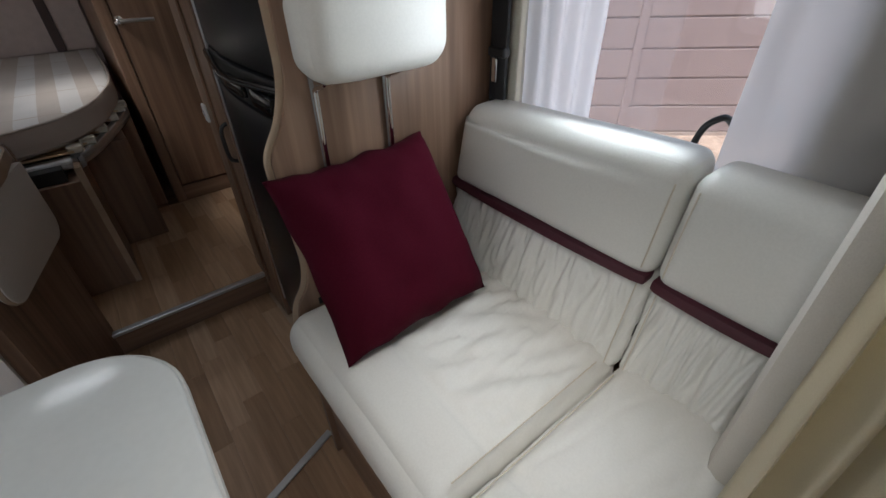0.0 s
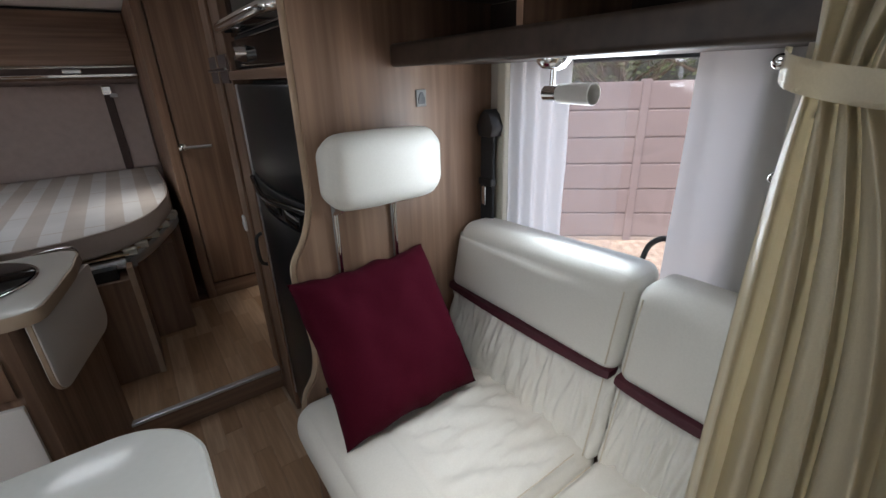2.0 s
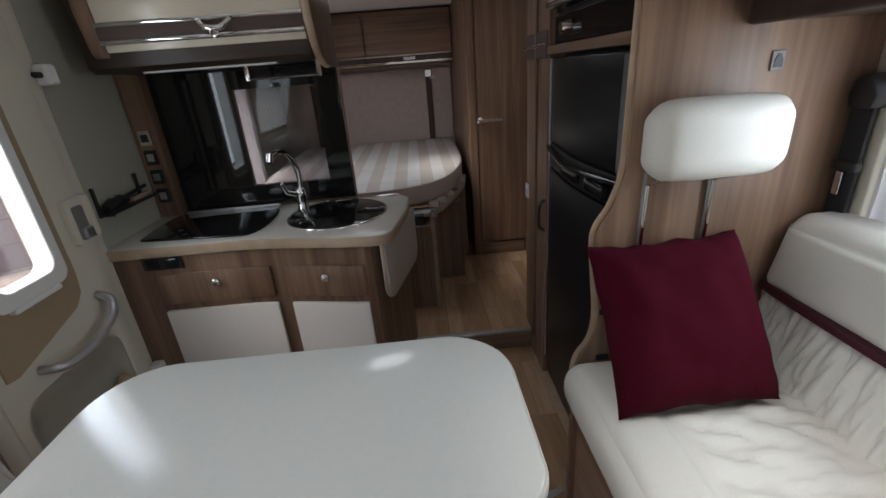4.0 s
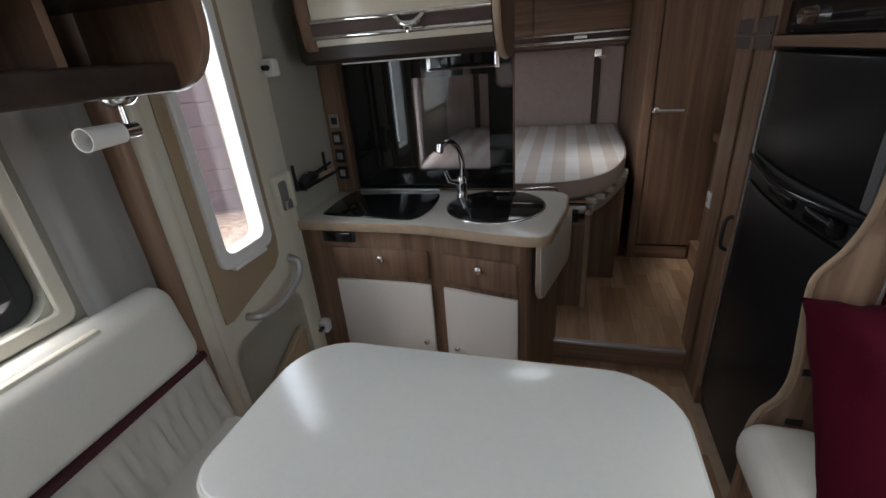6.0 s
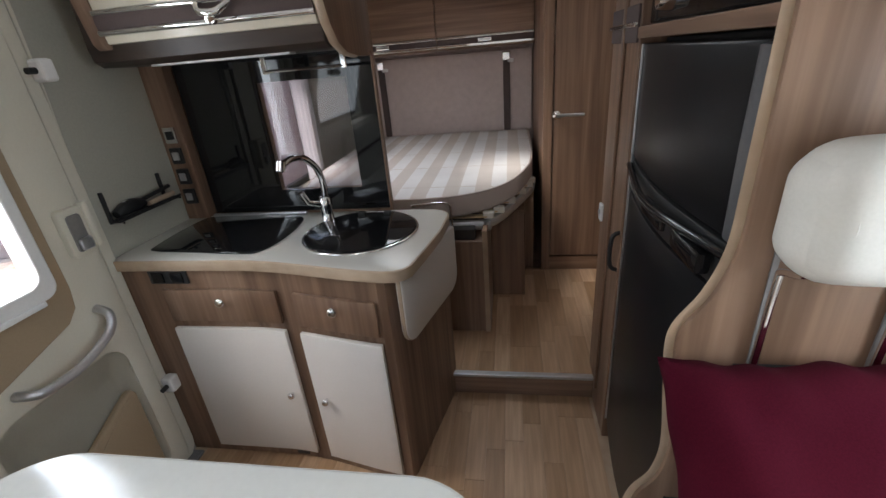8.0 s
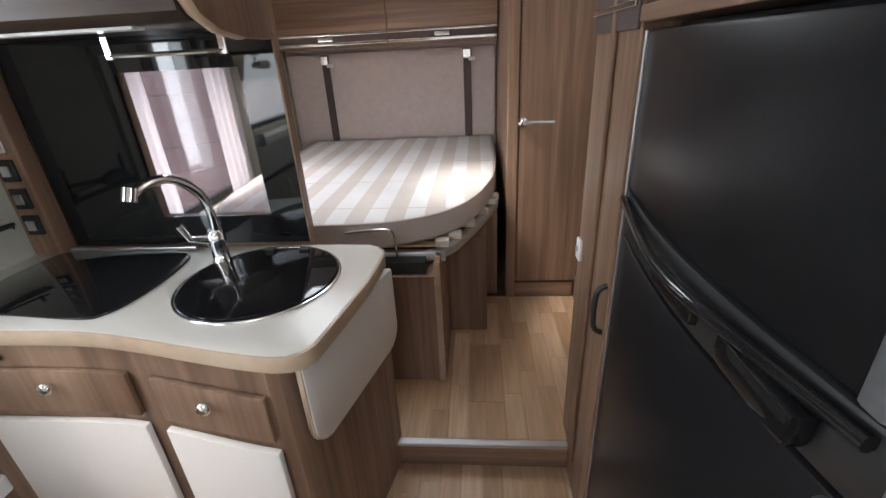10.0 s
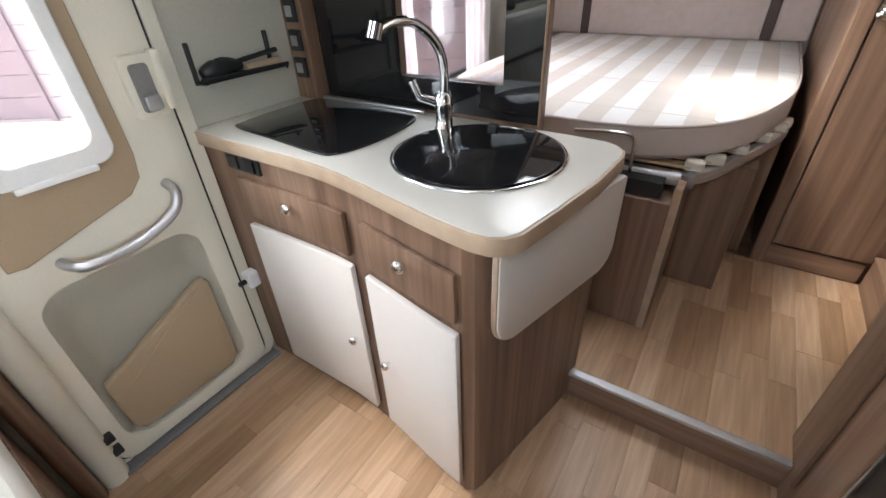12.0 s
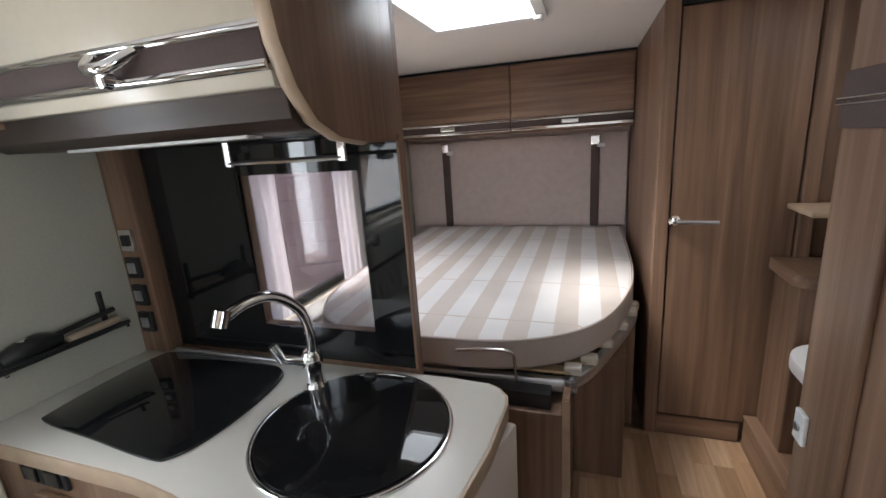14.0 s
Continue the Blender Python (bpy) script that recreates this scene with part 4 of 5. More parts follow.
hb = thing("headboard", (0, 4.65, 0.8), "mauve beige suede headboard with two dark straps", "headboard")
part("panel", soft_block((LEFT + 0.02, 4.635, 0.80), (0.735, REAR - 0.001, 1.39), 0.012, (8, 2, 8)), HEAD_FELT, hb, smooth=50)
for x in (-0.435, 0.545):
    st = part("strap", soft_block((x - 0.026, 4.622, 0.80), (x + 0.026, 4.637, 1.335), 0.005, (4, 2, 10)), STRAP, hb, "dark brown strap", smooth=50)
    part("strap_clip", box(x - 0.028, x + 0.028, 4.615, 4.64, 1.315, 1.375, 0.006), CHROME, st)
    part("clip_tab", box(x + 0.01, x + 0.055, 4.612, 4.636, 1.30, 1.325, 0.005), WHITE_PLASTIC, st)
setting("wall_bed_trim", box(LEFT + 0.001, -0.60, 2.63, REAR - 0.07, 0.617, 0.70, 0.008), GREY_WALL, "light grey ledge beside the bed", "trim")

rl = thing("rear_overhead_locker", (0, 4.5, 1.41), "walnut overhead lockers with a chrome edged strip above the bed", "overhead locker")
part("carcass", box(LEFT + 0.002, 0.742, 4.42, REAR - 0.001, 1.415, TOP - 0.004, 0.003), WOOD_X, rl)
for x0, x1 in ((LEFT + 0.006, 0.056), (0.064, 0.738)):
    f = part("flap", box(x0, x1, 4.402, 4.4195, 1.50, TOP - 0.018, 0.004), WOOD_X, rl, "walnut locker flap")
    part("flap_trim", box(x0, x1, 4.394, 4.4195, 1.432, 1.496, 0.005), STRAP, f, "brown trim strip")
    part("chrome_line", box(x0, x1, 4.389, 4.3975, 1.484, 1.497, 0.003), CHROME, f)
    part("chrome_line", box(x0, x1, 4.387, 4.3975, 1.430, 1.447, 0.003), CHROME, f)
    part("flap_catch", box((x0 + x1) / 2 - 0.05, (x0 + x1) / 2 + 0.05, 4.380, 4.398, 1.452, 1.478, 0.006), CHROME, f)
part("shadow_line", box(LEFT + 0.002, 0.742, 4.41, 4.42, TOP - 0.016, TOP - 0.004), BLACK, rl)

# washroom block
setting("wall_washroom_side", box(0.745, 0.772, 3.535, REAR, UP, TOP - 0.001, 0.003), WOOD, "walnut washroom side wall beside the bed", "wall")
setting("wall_washroom_front", prism([(0.7725, UP), (RIGHT - 0.001, UP), (RIGHT - 0.001, TOP - 0.001), (0.7725, TOP - 0.001)], "y", 3.555, 3.58), WOOD, "walnut washroom front wall", "wall")
wd = thing("washroom_door", (0.97, 3.54, 0.21), "closed walnut washroom door with a lever handle", "door")
part("leaf", box(0.80, 1.20, 3.528, 3.5545, 0.205, TOP - 0.03, 0.004), WOOD, wd, "upright grained walnut door leaf")
part("jamb", box(0.746, 0.795, 3.522, 3.5345, UP, TOP - 0.002, 0.004), WOOD, wd)
part("jamb", box(1.205, 1.25, 3.515, 3.5545, UP, TOP - 0.002, 0.004), WOOD, wd)
part("plinth", box(0.796, 1.105, 3.532, 3.5545, UP, 0.196, 0.003), WOOD_X, wd, "walnut plinth board")
part("head_gap", box(0.8, 1.20, 3.535, 3.5545, TOP - 0.024, TOP - 0.004), BLACK, wd)
hd = part("handle_rose", lathe([(0.021, 0), (0.021, 0.007), (0.012, 0.012), (0.010, 0.035), (0, 0.036)], (0.815, 3.528, 1.045), (0, -1, 0), 18), CHROME, wd, smooth=50)
part("lever", tube([(0.815, 3.488, 1.045), (0.86, 3.486, 1.046), (0.955, 3.49, 1.044)], [0.010, 0.009, 0.008], 10), ALU, hd, smooth=60)
vb = thing("low_step_box", (1.3, 3.2, UP), "low walnut box beside the washroom door", "step box")
part("body", box(1.11, RIGHT - 0.002, 2.76, 3.513, UP, 0.238, 0.003), WOOD_Y, vb)
part("top", box(1.106, RIGHT - 0.003, 2.757, 3.514, 0.2385, 0.25, 0.003), WOOD_Y, vb)
van = thing("vanity_unit", (1.3, 3.1, 0.25), "walnut vanity cupboard with a rounded white top", "vanity")
part("body", prism(round_rect(1.125, RIGHT - 0.004, 2.88, 3.225, 0.1, 6, (0.1, 0.1, 0.1, 1)), "z", 0.251, 0.655), WOOD, van, smooth=35)
part("top", prism(round_rect(1.085, RIGHT - 0.004, 2.86, 3.26, 0.13, 8, (0.1, 0.1, 0.1, 1)), "z", 0.656, 0.70, 0.006, 2), WHITE_PLASTIC, van, "rounded white top", smooth=40)
part("pull", tube([(1.12, 3.0, 0.565), (1.105, 3.0, 0.565)], 0.01, 10), CHROME, van)
vs = thing("corner_cupboard", (1.3, 3.4, 0.25), "slim walnut corner cupboard with a rounded ledge", "cupboard")
part("body", box(1.15, RIGHT - 0.004, 3.30, 3.51, 0.251, 0.87, 0.004), WOOD, vs)
part("ledge", prism(round_rect(1.13, RIGHT - 0.005, 3.28, 3.512, 0.04, 6, (1, 0.1, 0.1, 0.1)), "z", 0.8705, 0.915, 0.01, 3), WOOD_Y, vs, smooth=40)
part("small_shelf", box(1.16, RIGHT - 0.004, 3.32, 3.51, 1.09, 1.11, 0.006), WOOD_EDGE, vs)
part("back_board", box(1.30, RIGHT - 0.006, 3.49, 3.512, 0.916, 1.089), WOOD, vs)

# ---- fridge tower ----
set_down(now=(-0.027, -0.08, 0))
tw = thing("fridge_tower", (1.2, 2.2, 0), "tall walnut unit that holds the fridge and the oven", "tall cabinet")
part("end_panel_front", box(0.93, RIGHT - 0.002, 1.742, 1.764, 0, TOP - 0.002, 0.002), WOOD, tw)
part("pillar", box(0.925, RIGHT - 0.002, 2.41, 2.72, 0, TOP - 0.002, 0.003), WOOD, tw, "walnut pillar beside the fridge")
part("pillar_edge", box(0.915, 0.925, 2.545, 2.568, UP + 0.005, TOP - 0.002, 0.003), WOOD, tw)
part("shelf", box(0.918, RIGHT - 0.002, 1.765, 2.4095, 1.385, 1.412, 0.003), WOOD_Y, tw)
# set-back plinth and inner back share the shade-darkened walnut
part("plinth", box(0.95, RIGHT - 0.002, 1.765, 2.4095, 0, 0.085, 0.003), SHADED_WOOD, tw)
part("top_board", box(0.93, RIGHT - 0.002, 1.765, 2.4095, 1.76, TOP - 0.002, 0.003), WOOD_Y, tw)
part("back", box(RIGHT - 0.03, RIGHT - 0.003, 1.765, 2.4095, 0.09, 1.758), SHADED_WOOD, tw)
dr = part("pillar_trim", box(0.919, 0.925, 2.42, 2.719, 1.375, 1.465, 0.002), STRAP, tw, "brown trim with chrome edge")
part("chrome_line", box(0.911, 0.920, 2.42, 2.719, 1.412, 1.424, 0.002), CHROME, dr)
ct = part("door_catch", box(0.915, 0.925, 2.67, 2.71, 0.785, 0.85, 0.004), WHITE_PLASTIC, tw, "white push catch")
part("catch_button", lathe([(0.009, 0), (0.009, 0.004), (0, 0.005)], (0.915, 2.69, 0.818), (-1, 0, 0), 12), ALU, ct)
part("pillar_handle", tube(smooth_path([(0.926, 2.425, 0.845), (0.903, 2.425, 0.825), (0.903, 2.425, 0.735), (0.926, 2.425, 0.715)], 4), 0.007, 8), BLACK, tw, "small black pull", smooth=60)


def fridge_door(z0, z1, bow=0.026, n=10):
    ys = [1.772 + (2.402 - 1.772) * i / n for i in range(n + 1)]
    ring = [(0.935 - bow * math.sin(math.pi * i / n), y) for i, y in enumerate(ys)] + [(0.985, y) for y in reversed(ys)]
    return prism(ring, "z", z0, z1, 0.006, 2)


GREY_TRIM = speckled("mid_grey_trim", (0.12, 0.12, 0.125), (0.09, 0.09, 0.095), 120, 0.35)
fr = thing("fridge", (1.2, 2.09, 0.09), "charcoal fridge freezer with bowed doors built into the tall unit", "fridge")
part("cabinet_body", box(0.987, 1.36, 1.77, 2.405, 0.088, 1.382, 0.003), BLACK, fr)
part("freezer_door", fridge_door(1.086, 1.372), FRIDGE, fr, "charcoal freezer door", smooth=30)
part("fridge_door", fridge_door(0.10, 0.988), FRIDGE, fr, "charcoal fridge door", smooth=30)
gp = part("handle_band", fridge_door(0.994, 1.080, 0.026), BLACK, fr, "glossy black handle band", smooth=30)
part("handle_lip", tube(smooth_path([(0.925, 1.79, 1.066), (0.893, 2.0, 1.058), (0.888, 2.09, 1.055), (0.893, 2.18, 1.058), (0.925, 2.39, 1.066)], 5), 0.009, 8), BLACK_GLASS, gp, smooth=60)
for z0, z1 in ((1.09, 1.368), (0.104, 0.984)):
    part("door_edge_trim", soft_block((0.917, 1.778, z0), (0.946, 1.812, z1), 0.008, (4, 4, 2)), GREY_TRIM, fr, "grey rounded edge trim", smooth=60)
for y0, y1 in ((1.83, 1.96), (2.02, 2.16)):
    part("handle_recess", soft_block((0.897, y0, 1.012), (0.925, y1, 1.052), 0.008, (4, 8, 4)), BLACK_GLASS, gp, "glossy black handle recess", smooth=60)
part("side_trim", box(0.93, 0.945, 1.766, 1.7725, 0.10, 1.372, 0.002), ALU, fr)
part("side_trim", box(0.93, 0.945, 2.4015, 2.4085, 0.10, 1.372, 0.002), ALU, fr)
ov = thing("oven", (1.2, 2.09, 1.412), "black built-in oven with a chrome knob above the fridge", "oven")
part("oven_body", box(0.955, 1.36, 1.772, 2.402, 1.413, 1.755, 0.004), BLACK, ov)
part("control_panel", box(0.942, 0.955, 1.775, 2.40, 1.416, 1.50, 0.004), BLACK_GLASS, ov)
part("oven_glass", box(0.946, 0.955, 1.775, 2.40, 1.51, 1.75, 0.004), BLACK_GLASS, ov, "dark oven glass")
part("oven_handle", tube(smooth_path([(0.95, 1.82, 1.535), (0.90, 1.85, 1.53), (0.885, 2.09, 1.525), (0.90, 2.33, 1.53), (0.95, 2.36, 1.535)], 6), 0.014, 10), CHROME, ov, smooth=60)
for y in (2.25,):
    part("oven_knob", lathe([(0.024, 0), (0.022, 0.01), (0.018, 0.03), (0, 0.032)], (0.942, y, 1.457), (-1, 0, 0), 18), CHROME, ov, smooth=50)

# ---- sofa with head rest panel ----
set_down((0.565, 0.70, 1.385), (0.566, 0.708, 1.38), 0.91)
WALL, HEAD, FOOT = 1.50, 1.8685, -0.1315  # side wall, ceiling and floor as the lounge group meets them
pan = thing("seat_end_panel", (1.2, 1.73, 0), "walnut seat end panel with a waisted edge", "panel")
edge_pts = smooth_path([(0.91, HEAD - 0.004, 0), (0.908, 1.5, 0), (0.906, 1.2, 0), (0.902, 1.09, 0), (0.878, 1.01, 0), (0.843, 0.95, 0), (0.838, 0.90, 0), (0.848, 0.80, 0), (0.858, 0.68, 0), (0.845, 0.60, 0), (0.812, 0.545, 0), (0.80, 0.48, 0), (0.80, 0.40, 0)], 4)
outline = [(p.x, p.y) for p in edge_pts] + [(0.80, FOOT + 0.001), (WALL - 0.002, FOOT + 0.001), (WALL - 0.002, HEAD - 0.004)]
part("board", prism(outline, "y", 1.716, 1.7405, 0.003, 2), WOOD, pan, "upright grained walnut board", smooth=35)
part("edge_band", tube([(p.x - 0.0005, 1.728, p.y) for p in edge_pts], 0.0135, 8, flat=0.22), WOOD_EDGE, pan, smooth=60)
hk = part("hook_plate", box(1.224, 1.256, 1.7105, 1.7155, 1.308, 1.352, 0.002), SLAT_GREY, pan, "small silver hook plate")
part("hook_mark", prism([(1.23, 1.315), (1.25, 1.315), (1.25, 1.33), (1.243, 1.345), (1.237, 1.345), (1.23, 1.33)], "y", 1.7085, 1.7104), BLACK, hk)

part("rod_slot", box(0.93, 1.14, 1.7125, 1.7165, 0.868, 0.884, 0.001), BLACK, pan, "black slot across the board")
part("slot_lip", box(0.92, 1.145, 1.709, 1.7162, 0.858, 0.867, 0.002), WOOD_EDGE, pan, "light oak slot edge")
for z in (0.695, 0.537):
    part("bracket_slot", box(0.862, 0.90, 1.712, 1.7162, z - 0.010, z + 0.010, 0.002), BLACK, pan)

hr = thing("headrest", (1.06, 1.61, 0.93), "cream leather headrest on two chrome rods", "headrest")


def pillow_shape(p, u):
    q = Vector(p)
    c = Vector((1.071, 1.642, 1.179))
    k = 1 - 0.10 * (2 * u.x - 1) ** 4
    q.z = c.z + (q.z - c.z) * k
    q.y = c.y + (q.y - c.y) * (1 - 0.12 * (2 * u.x - 1) ** 4) - 0.012 * math.sin(math.pi * u.x)
    q += Vector((0, 0, 1)) * 0.003 * noise.noise(q * 14)
    return q


part("cushion", soft_block((0.905, 1.588, 1.087), (1.237, 1.696, 1.271), 0.052, (30, 20, 24), pillow_shape), LEATHER, hr, smooth=60)
for x in (0.950, 0.956, 1.184, 1.190):
    part("seam", tube([(x, 1.638 + 0.0515 * math.cos(a), 1.177 + 0.0885 * math.sin(a)) for a in (2 * math.pi * k / 24 for k in range(25))], 0.0018, 5, cap=False), LEATHER, hr)
for x in (0.954, 1.126):
    part("rod", tube(smooth_path([(x, 1.642, 1.10), (x, 1.655, 1.082), (x, 1.693, 1.068), (x, 1.70, 1.05), (x, 1.703, 0.95), (x, 1.705, 0.88)], 4), 0.006, 10), CHROME, hr, "chrome rod", smooth=60)
    part("rod_slot", box(x - 0.005, x + 0.005, 1.7135, 1.7158, 0.878, 1.09, 0.001), SLAT_GREY, hr)

sofa = thing("sofa", (1.1, 1.28, 0), "cream leather two-seat side sofa with gathered panels and a burgundy band", "sofa")
SY0, SY1, SPLIT = 0.79, 1.712, 1.103
part("base", box(0.815, WALL - 0.003, SY0, SY1, FOOT, 0.40, 0.006), WOOD_Y, sofa, "walnut sofa base")


def crease(a, b, c):
    """Sharp gathered folds: near 1 in a narrow valley, 0 elsewhere."""
    return (1 - min(1, abs(noise.noise((a, b, c))) * 2.2)) ** 2


def seat_shape(y0, y1, gathered):
    def f(p, u):
        q = Vector(p)
        if u.z > 0.6:
            q.z += 0.022 * math.sin(math.pi * u.x) * math.sin(math.pi * u.y) - 0.012 * max(0, u.x - 0.55)
            d = abs(q.x - 0.925)
            q.z -= 0.011 * math.exp(-(d / 0.012) ** 2)
            if q.x > 0.93:
                fade = min(1, (q.x - 0.93) / 0.05)
                w = crease(q.x * 4, q.y * 17 + q.x * 5, 1.7) + 0.5 * crease(q.x * 7 + 4, q.y * 34 - q.x * 8, 3.1)
                q.z -= 0.015 * w * fade * gathered
        q.x -= 0.018 * math.sin(math.pi * min(max(u.z, 0), 1)) * (1 - u.x)
        q += Vector((0.6, 0.2, 1)) * 0.0025 * noise.noise(q * 9)
        return q
    return f


for y0, y1, folds in ((SPLIT + 0.002, SY1, 1.0), (SY0, SPLIT - 0.002, 0.25)):
    part("seat_cushion", soft_block((0.772, y0, 0.40), (1.33, y1, 0.545), 0.045, (44, 60, 12), seat_shape(y0, y1, folds)), LEATHER, sofa, "cream leather seat cushion with a gathered middle", smooth=70)


def back_x(z):
    """The backrest leans; its front face by height."""
    return 1.272 + 0.10 * (z - 0.5) / 0.46


def back_shape(y0, y1, lower):
    def f(p, u):
        q = Vector(p)
        lean = back_x(q.z) - back_x(0.5)
        q.x += lean
        if u.x < 0.5:
            q.x -= 0.014 * math.sin(math.pi * u.y) ** 0.6 * math.sin(math.pi * u.z)
            if lower:
                w = crease(q.y * 30, q.z * 4, 7.7) + 0.6 * crease(q.y * 58 + q.z * 9, q.z * 6, 2.2)
                q.x += 0.020 * w * math.sin(math.pi * (0.12 + 0.8 * u.z))
        if not lower and u.z > 0.75:
            q.z -= 0.006 * (2 * abs(u.y - 0.5)) ** 6 + 0.03 * u.y * (y1 > 1.5)
        q += Vector((1, 0.3, 0.3)) * 0.002 * noise.noise(q * 10)
        return q
    return f


for y0, y1, top in ((SPLIT + 0.002, 1.712, 0.985), (0.79, SPLIT - 0.002, 0.975)):
    part("back_lower", soft_block((1.272, y0, 0.50), (1.345, y1, 0.752), 0.022, (8, 110, 24), back_shape(y0, y1, True)), LEATHER, sofa, "gathered cream leather lower back", smooth=70)
    part("back_upper", soft_block((1.262, y0, 0.742), (1.385, y1, top), 0.034, (14, 40, 18), back_shape(y0, y1, False)), LEATHER, sofa, "smooth cream leather upper back", smooth=70)
    part("band", soft_block((1.260, y0 + 0.004, 0.735), (1.30, y1 - 0.004, 0.757), 0.006, (4, 24, 4), lambda p, u: Vector((p[0] + back_x(p[2]) - back_x(0.5) - 0.012 * math.sin(math.pi * u.y) ** 0.6, p[1], p[2]))), BURGUNDY_STRIPE, sofa, "burgundy band", smooth=60)
for y in (SPLIT - 0.022, SPLIT + 0.022):
    part("stitching", tube([(back_x(z) - 0.0005, y, z) for z in (0.52, 0.6, 0.68, 0.73)], 0.0015, 5), STITCH, sofa, "tan seam stitching")
    part("stitching", tube([(1.261 + back_x(z) - back_x(0.5), y, z) for z in (0.77, 0.83, 0.89, 0.94)], 0.0018, 5), STITCH, sofa, "tan seam stitching")
    part("stitching", tube([(x, y, 0.548) for x in (0.83, 0.95, 1.1, 1.24)], 0.0015, 5), STITCH, sofa, "tan seam stitching")

cu = thing("scatter_cushion", (1.0, 1.5, 0.56), "plump square burgundy cotton cushion leaning on the end panel", "cushion")


def cushion():
    bm = bmesh.new()
    n, half = 40, 0.216
    o = Vector((1.008, 1.573, 0.738))
    ax = (Vector((1.168, 1.405, 0.575)) - Vector((0.785, 1.405, 0.565))).normalized()
    up = Vector((0.035, 0.235, 0.345))
    up = (up - ax * up.dot(ax)).normalized()
    nrm = ax.cross(up)
    for side in (-1, 1):
        grid = []
        for i in range(n + 1):
            row = []
            for j in range(n + 1):
                a, b = 2 * i / n - 1, 2 * j / n - 1
                pinch = 1 - (0.06 + 0.05 * noise.noise((b * 3, a, 5))) * (1 - b * b) * abs(a) ** 3
                pinch2 = 1 - (0.06 + 0.06 * noise.noise((a * 3, b, 9))) * (1 - a * a) * abs(b) ** 3
                puff = 0.088 * max(0, (1 - a ** 4) * (1 - b ** 4)) ** 0.55 * (0.75 if side > 0 else 1.0)
                wr = (0.014 * noise.noise((a * 2.4, b * 2.4, side)) + 0.006 * noise.noise((a * 7, b * 7, side + 4)) * abs(b)) * (1 - a ** 4) * (1 - b ** 4)
                wave = 0.004 * noise.noise((a * 5, b * 5, 8))
                row.append(bm.verts.new(o + ax * half * 0.93 * a * pinch + up * half * b * pinch2 - nrm * (-side) * (-1) * (puff + wr) * 1.0 + up * wave))
            grid.append(row)
        for i in range(n):
            for j in range(n):
                bm.faces.new((grid[i][j], grid[i + 1][j], grid[i + 1][j + 1], grid[i][j + 1]))
    bmesh.ops.remove_doubles(bm, verts=bm.verts, dist=1e-5)
    bmesh.ops.recalc_face_normals(bm, faces=bm.faces)
    return bm


part("cover", cushion(), BURGUNDY, cu, smooth=70)

# seat belt on the right wall
sb = thing("seat_belt", (1.44, 1.68, 0.95), "black seat belt hanging from a wall mount behind the sofa", "seat belt")
part("mount", prism([(1.652, 1.21), (1.708, 1.21), (1.716, 1.24), (1.70, 1.275), (1.68, 1.29), (1.66, 1.275), (1.644, 1.24)], "x", 1.438, 1.498, 0.005, 2), BLACK, sb, "black upper mount", smooth=40)
part("webbing", soft_block((1.448, 1.652, 0.93), (1.46, 1.708, 1.25), 0.004, (3, 4, 10)), BELT, sb, smooth=50)
part("guide", box(1.44, 1.465, 1.65, 1.71, 1.06, 1.085, 0.006), BLACK, sb)
part("buckle", box(1.436, 1.447, 1.672, 1.69, 1.0, 1.06, 0.003), CHROME, sb, "chrome belt tongue")


def voile(n, x, y0, y1, z0, z1, mat, label, waves=5, depth=0.012, sway=0.0, phase=0.0):
    t = thing("voile_curtain", (x, (y0 + y1) / 2, z0), label, "curtain")
    def fn(u, v):
        return (x + depth * math.sin(u * waves * 2 * math.pi + phase) * (0.6 + 0.4 * v) + 0.004 * noise.noise((u * 7, v * 3, phase)), y0 + (y1 - y0) * u + sway * (1 - v) ** 2 * (u - 0.5 if sway < 0 else u), z0 + (z1 - z0) * v)
    part("cloth", sheet(fn, 60, 16), mat, t, smooth=80)
    part("rod", tube([(x, y0 - 0.005, z1), (x, y1 + 0.005, z1)], 0.004, 6), WHITE_PLASTIC, t)
    return t


voile(1, 1.472, 1.40, 1.608, 0.93, 1.425, SHEER, "white voile curtain at the side window", 4, 0.012)
voile(6, 1.478, 1.245, 1.402, 0.93, 1.425, VEIL, "single layer of thin clear voile drawn part way over the window", 1, 0.006)
voile(2, 1.468, 0.86, 1.112, 0.93, 1.425, GREY_SHEER, "grey lined voile curtain beside the window", 2, 0.012, phase=1.0)
set_down()
voile(3, -0.69, 1.30, 1.475, 0.935, 1.41, GREY_SHEER, "grey white voile curtain beside the bench window", 2, 0.012)
voile(4, -0.70, 3.0, 3.17, 0.72, 1.46, SHEER, "white voile curtain at the bed window", 3, 0.01)
voile(5, -0.70, 3.58, 3.82, 0.72, 1.46, SHEER, "white voile curtain at the bed window", 4, 0.012, phase=2.0)

